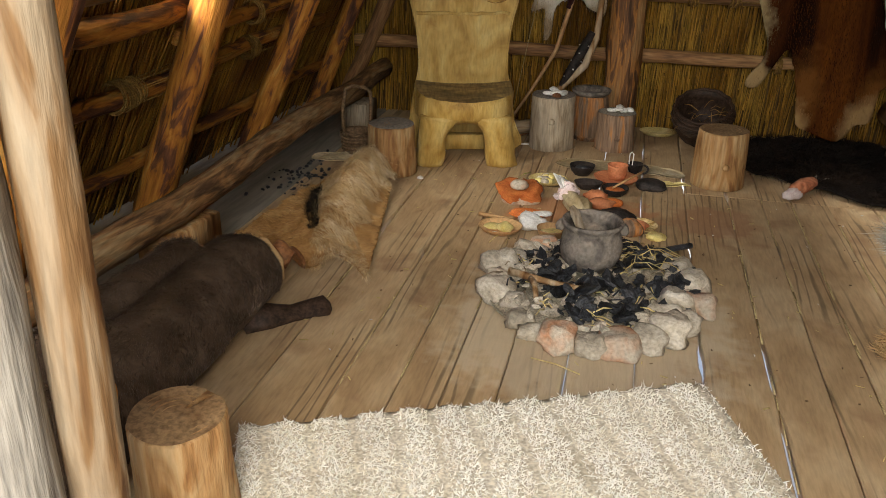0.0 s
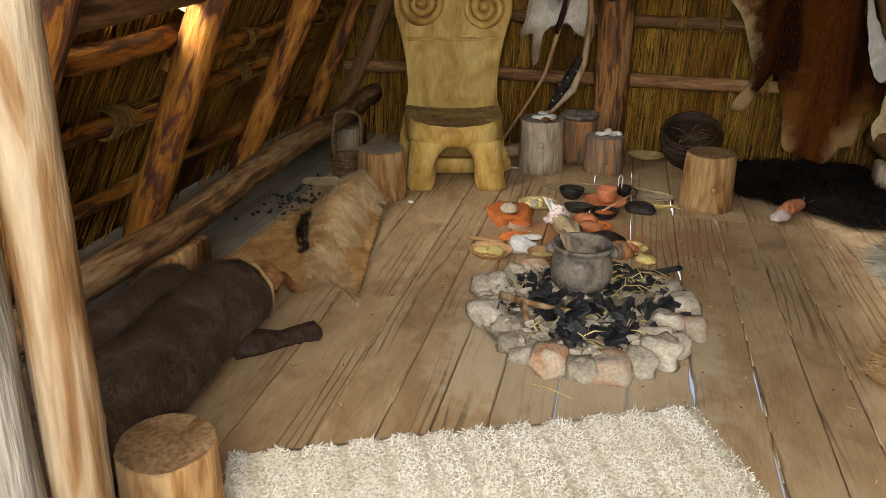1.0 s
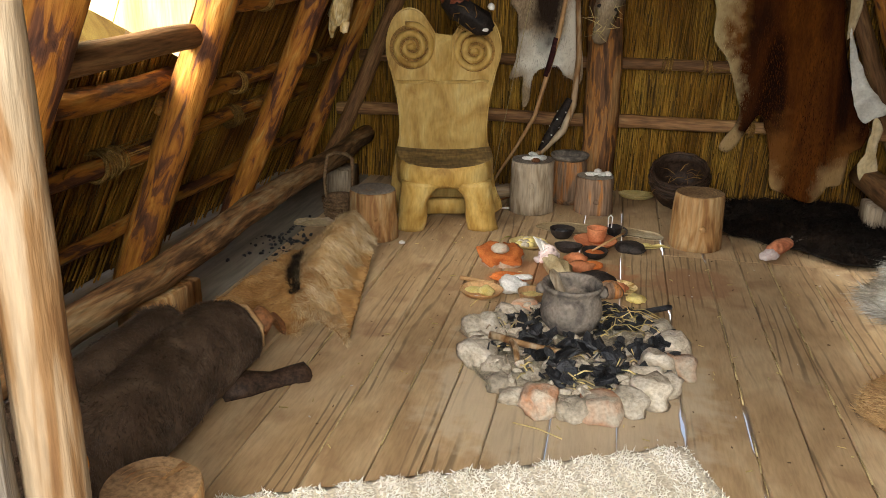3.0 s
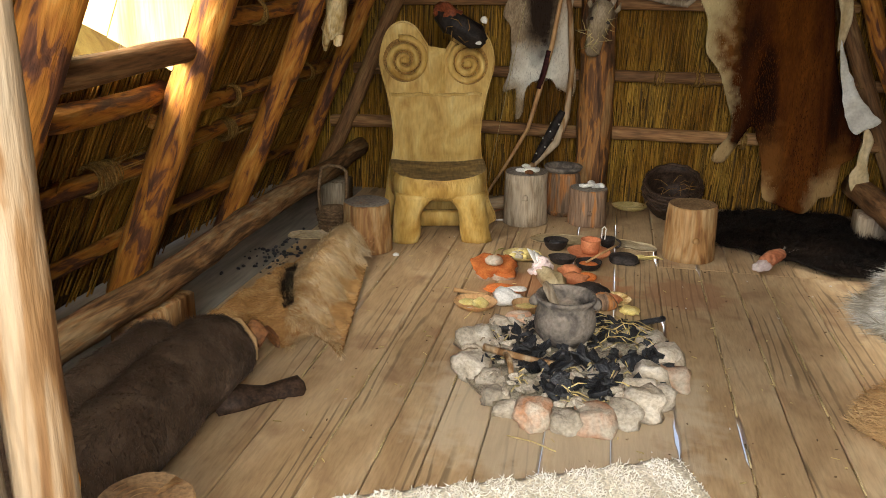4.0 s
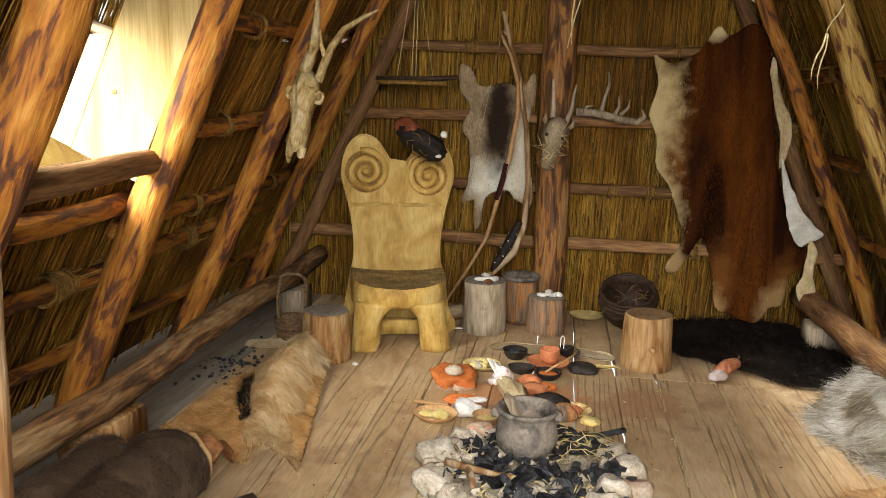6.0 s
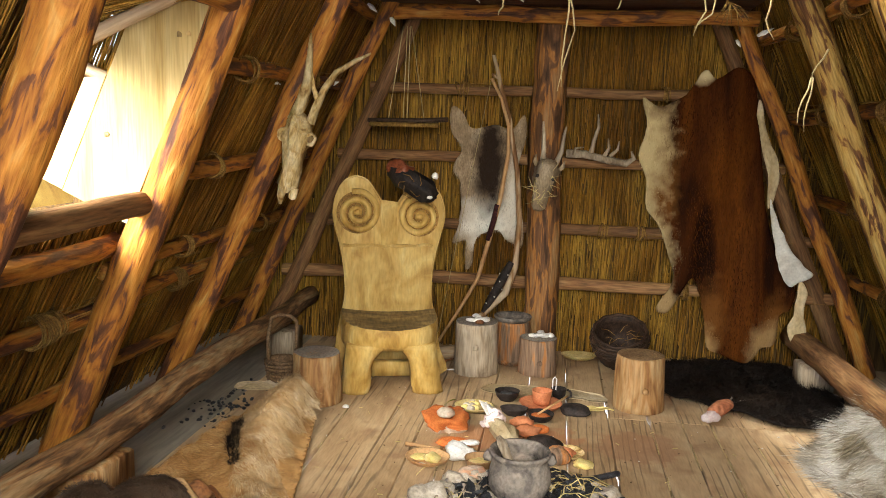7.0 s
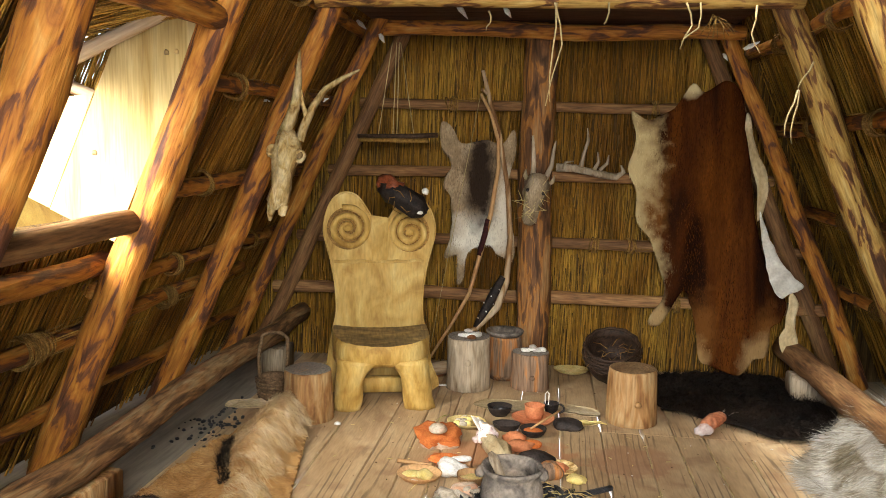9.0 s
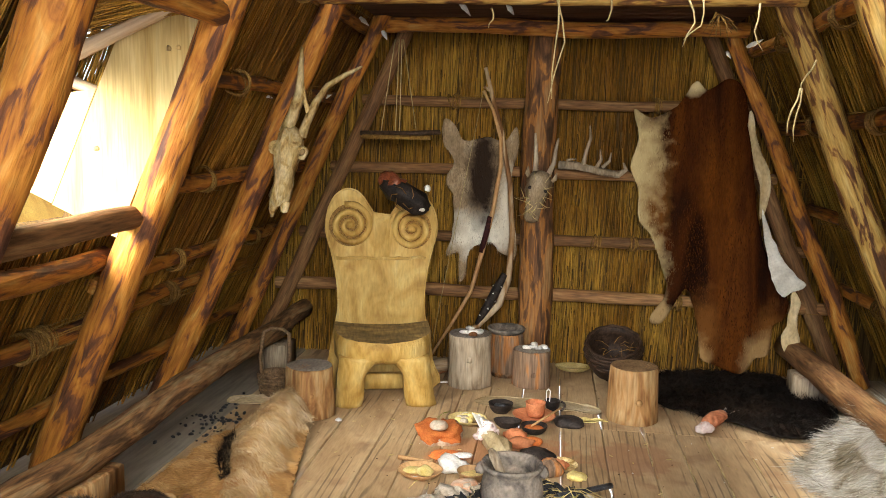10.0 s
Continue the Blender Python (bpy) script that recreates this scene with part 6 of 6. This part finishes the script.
part("tray", box(-0.26, 0.24, -0.06, 0.06, -0.03, 0.0, 0.01), ROPE, tray2)
part("bar", tube([(-0.28, 0.0, 0.01), (0.1, 0.0, 0.015), (0.31, 0.0, 0.03)], 0.018, 8, 0.3, 2), WICKER_DARK, tray2)
for x, x2 in ((-0.13, -0.03), (-0.02, 0.0), (0.01, 0.02), (0.14, 0.03)):
    part("string", tube([(x, 0, 0.0), (x2, 0, 0.68)], 0.0035, 5), STRING, tray2)

# skull with antlers on the rafter
sk = Vector((-1.544, 4.580, 1.566))
skull = thing("deer_skull", Matrix.Translation(sk) @ pose(0, 0, 0, 0, 10, 12), "bleached deer skull with spiky antlers tied to a rafter", "skull")
part("cranium", tube([(0.0, 0.03, 0.19), (0.0, 0.0, 0.14), (0.0, -0.02, 0.06), (0.0, -0.03, -0.04), (0.0, -0.03, -0.14), (0.0, -0.028, -0.22), (0, -0.025, -0.27)], [0.04, 0.075, 0.1, 0.072, 0.064, 0.07, 0.045], 22, 0.6, 4, wscale=17, flat=0.7), BONE, skull)
for s in (-1, 1):
    part("orbit", tube([(s * 0.078 + 0.026 * math.cos(a), -0.052 + 0.012 * math.sin(a * 2), 0.06 + 0.03 * math.sin(a)) for a in np.linspace(0, 2 * math.pi, 13)], 0.012, 8, 0.4, s, caps=False), BONE, skull, "bony eye ring")
    # no hollow here: a dark lump carries the eye opening's shade as colour
    part("socket", moved(rock((0.024, 0.012, 0.028), 3 + s, 0.2, 2), pose(s * 0.076, -0.058, 0.06)), SEAT_DARK, skull, "dark lump standing in for the shade of the eye hollow")
    part("jaw_prong", tube([(s * 0.03, -0.03, -0.24), (s * 0.034, -0.03, -0.3), (s * 0.03, -0.026, -0.325 + 0.02 * s)], [0.03, 0.022, 0.008], 8, 0.4, s + 2), BONE, skull)
part("antler", tube([(0.055, 0.0, 0.15), (0.07, 0.0, 0.24), (0.10, 0.0, 0.36), (0.15, 0.0, 0.47), (0.24, 0.0, 0.55), (0.33, 0, 0.62)], [0.03, 0.026, 0.022, 0.018, 0.013, 0.005], 10, 0.25, 2), BONE, skull)
part("antler", tube([(-0.05, 0.0, 0.15), (-0.015, 0.0, 0.26), (0.0, 0.0, 0.38), (-0.01, 0.0, 0.5), (-0.03, 0.0, 0.66)], [0.035, 0.036, 0.03, 0.02, 0.006], 10, 0.25, 3), BONE, skull)
part("tine", tube([(0.08, 0, 0.28), (0.04, -0.02, 0.36), (0.02, -0.02, 0.44)], [0.018, 0.012, 0.004], 8), BONE, skull)

# broken clay mask shape resting on the throne's shoulder
mk = Vector((-0.943, 5.200, 1.339))
mask = thing("clay_mask", Matrix.Translation(mk) @ pose(0, 0, 0, 10, 18, 0), "glazed red and black clay mask piece resting on the throne", "mask")
part("shell", tube([(-0.16, 0.02, 0.03), (-0.10, -0.01, 0.02), (0.0, -0.03, 0.01), (0.1, -0.03, -0.02), (0.15, 0.0, -0.04)], [0.06, 0.075, 0.07, 0.078, 0.04], 16, 0.4, 5, wscale=9), BLACKWARE, mask)
part("side", moved(rock((0.085, 0.05, 0.085), 6, 0.6, 3), pose(-0.11, -0.02, 0.03)), MASK_RED, mask, "glossy red clay side")
part("chip", moved(rock((0.022, 0.015, 0.026), 8, 0.3, 2), pose(0.12, -0.03, 0.10)), SHELL, mask, "white chip")
part("chip", moved(rock((0.025, 0.015, 0.016), 9, 0.3, 2), pose(0.13, -0.07, -0.035)), SHELL, mask, "white chip")
for k in range(5):
    a = k * 1.2
    part("wire", tube([(0.05 * math.cos(a), -0.09, 0.03 * math.sin(a)), (0.08 * math.cos(a + 0.7), -0.105, 0.07 * math.sin(a + 0.7)), (0.1 * math.cos(a + 1.3), -0.07, 0.09 * math.sin(a + 1.3))], 0.0028, 5), ROPE, mask)

# grass ties hanging from the beams, and pale feathers under the loft
TIES = [((0.002, 4.550, 2.473), (-0.010, 4.550, 2.217), (-0.018, 4.550, 1.942)), ((-0.007, 4.550, 2.473), (0.041, 4.550, 2.248), (-0.039, 4.550, 1.917)), ((0.284, 4.550, 2.472), (0.270, 4.550, 2.368), (0.265, 4.550, 2.356)), ((0.690, 4.550, 2.471), (0.726, 4.550, 2.353), (0.668, 4.550, 2.226)),
        ((0.763, 4.550, 2.470), (0.759, 4.550, 2.338), (0.672, 4.550, 2.264)), ((1.053, 4.550, 2.455), (1.034, 4.550, 2.309), (1.084, 4.550, 2.207)), ((1.275, 4.500, 2.013), (1.238, 4.500, 1.895), (1.224, 4.500, 1.777)), ((1.281, 4.500, 2.013), (1.263, 4.500, 1.866), (1.261, 4.500, 1.733)),
        ((1.344, 4.500, 2.159), (1.294, 4.500, 2.071), (1.276, 4.500, 1.998)), ((-0.367, 4.550, 2.430), (-0.356, 4.550, 2.369), (-0.380, 4.550, 2.323))]
for i, tie in enumerate(TIES):
    b3 = Vector(tie[0])
    pts = [Vector(p) - b3 for p in tie]
    mid = [pts[0], pts[0].lerp(pts[1], 0.5) + Vector((0.008, 0, 0)), pts[1], pts[1].lerp(pts[2], 0.5) - Vector((0.008, 0, 0)), pts[2]]
    solid("grass_tie", tube(mid, [0.006, 0.005, 0.0045, 0.004, 0.002], 6, 0.3, i), STRING, Matrix.Translation(b3), "loose dry grass tie hanging from the timber", "tie", "grass ties")
tuft = thing("straw_wisp", Matrix.Translation((0.858, 4.600, 2.405)), "wisp of straw caught on the beam end", "straw", kind="stuff")
g = Geo()
for k in range(13):
    a, b = rs.uniform(0, 6.28), rs.uniform(0.06, 0.16)
    t = tube([(0, 0, 0), (b * 0.5 * math.cos(a), 0.03 * rs.normal(), -0.02 + b * 0.25 * math.sin(a)), (b * math.cos(a), 0.05 * rs.normal(), -0.08 + b * 0.4 * math.sin(a))], 0.0025, 4)
    g.add(t.v, t.f)
part("straw", g, ROPE, tuft)
for k, (a, b) in enumerate([((-0.601, 5.000, 2.544), (-0.530, 5.000, 2.457)), ((-0.308, 5.000, 2.523), (-0.266, 5.000, 2.463)), ((-1.356, 5.550, 2.535), (-1.291, 5.550, 2.475)), ((-1.207, 5.600, 2.451), (-1.174, 5.600, 2.390)), ((1.162, 5.300, 2.317), (1.256, 5.300, 2.365)), ((1.100, 5.600, 2.327), (1.131, 5.600, 2.280)), ((-1.788, 4.750, 1.960), (-1.696, 4.750, 1.934)), ((-1.656, 5.700, 1.989), (-1.597, 5.700, 2.013))]):
    a, b = Vector(a), Vector(b)
    solid("feather", tube([(0, 0, 0), (b - a) * 0.4, b - a], [0.012, 0.022, 0.003], 7, 0.2, k, flat=0.25), SHELL, Matrix.Translation(a), "white feather stuck between the timbers", "feather", "white feathers")

# ---- floor planks and piles (many pieces, last) ----
EDGES = [-2.72, -2.34, -1.93, -1.68, -1.44, -1.205, -0.92, -0.72, -0.55, -0.36, -0.14, 0.11, 0.357, 0.60, 0.79, 0.955, 1.16, 1.40, 1.66, 1.9, 2.2, 2.62]
OPEN = {0.357: ((2.74, 2.92), (3.88, 3.99), (4.84, 5.1)), 0.60: ((2.03, 2.5), (2.68, 3.03), (4.7, 4.86)), -0.92: ((3.5, 3.6),), -0.55: ((3.2, 3.75),), -1.205: ((3.45, 3.95),)}


def gap(edge, y):
    """Half the gap beside a board at y: open in places, elsewhere choked with dirt."""
    wide = any(a < y < b for a, b in OPEN.get(edge, ()))
    return max(0.0008, (0.0095 if wide else 0.0022) + 0.0022 * nz((edge * 9, y, 0), 2.6) + 0.0012 * nz((edge * 9, y, 7), 11))


for a, b in zip(EDGES, EDGES[1:]):
    for y0, y1 in (((-0.45, 4.735), (4.742, 6.2)) if a > 0.3 else ((-0.45, 6.2),)):
        g, n, vs = Geo(), int((y1 - y0) / 0.06), []
        for i in range(n + 1):
            y = y0 + (y1 - y0) * i / n
            xa, xb = a + gap(a, y), b - gap(b, y)
            dz = 0.0025 * nz((a * 5, y, 2), 1.2)
            vs += [(xa, y, -0.045), (xa, y, -0.006 + dz), (xa + 0.006, y, dz), (xb - 0.006, y, dz), (xb, y, -0.006 + dz), (xb, y, -0.045)]
        fs = [(i * 6 + k, (i + 1) * 6 + k, (i + 1) * 6 + (k + 1) % 6, i * 6 + (k + 1) % 6) for i in range(n) for k in range(6)]
        fs += [tuple(range(6)), tuple(range(n * 6, n * 6 + 6))[::-1]]
        part("plank", g.add(vs, fs), DUSTY if b < -1.9 else PLANK, floor, smooth=False)
litter = thing("floor_litter", Matrix.Identity(4), "tiny bits of straw, bark and shell strewn on the planks", "litter", kind="stuff")
rs = np.random.RandomState(19)
for name, mat, count in (("straw_bit", STRAW, 110), ("shell_bit", SHELL, 45), ("bark_bit", WICKER, 130)):
    g = Geo()
    for k in range(count):
        x, y, a, ln = rs.uniform(-1.3, 1.5), rs.uniform(2.3, 5.6), rs.uniform(0, 6.28), rs.uniform(0.006, 0.035 if mat is STRAW else 0.014)
        t = tube([(x, y, 0.004), (x + ln * math.cos(a), y + ln * math.sin(a), 0.005)], [rs.uniform(0.0012, 0.003)] * 2, 4)
        g.add(t.v, t.f)
    part(name, g, mat, litter)
g = Geo()
for edge, y0, y1 in ((-1.205, 2.9, 4.4), (-0.92, 2.3, 3.4), (-0.72, 2.4, 3.2), (-0.55, 3.0, 3.9), (0.60, 2.1, 4.5), (0.79, 3.3, 4.7), (0.955, 2.2, 4.6), (1.16, 2.3, 4.4)):
    y = y0
    while y < y1:
        ln = rs.uniform(0.04, 0.22)
        t = tube([(edge + rs.normal(0, 0.0015), y, -0.004), (edge + rs.normal(0, 0.0015), y + ln / 2, -0.001), (edge + rs.normal(0, 0.0015), y + ln, -0.004)], rs.uniform(0.002, 0.0042), 5)
        g.add(t.v, t.f)
        y += ln + (rs.uniform(0.1, 0.4) if rs.uniform() < 0.35 else 0.01)
part("seam_fibre", g, STRING, litter)
for x in (-2.2, 0.0, 2.0):
    for y in (0.2, 3.1, 6.0):
        m, ln = along((x, y, -3.2), (x, y, -0.05))
        part("pile", log_geo(ln, 0.1, 0.09, x + y, knots=0), GREY_POLE, floor, "round wooden pile under the floor", at=m)
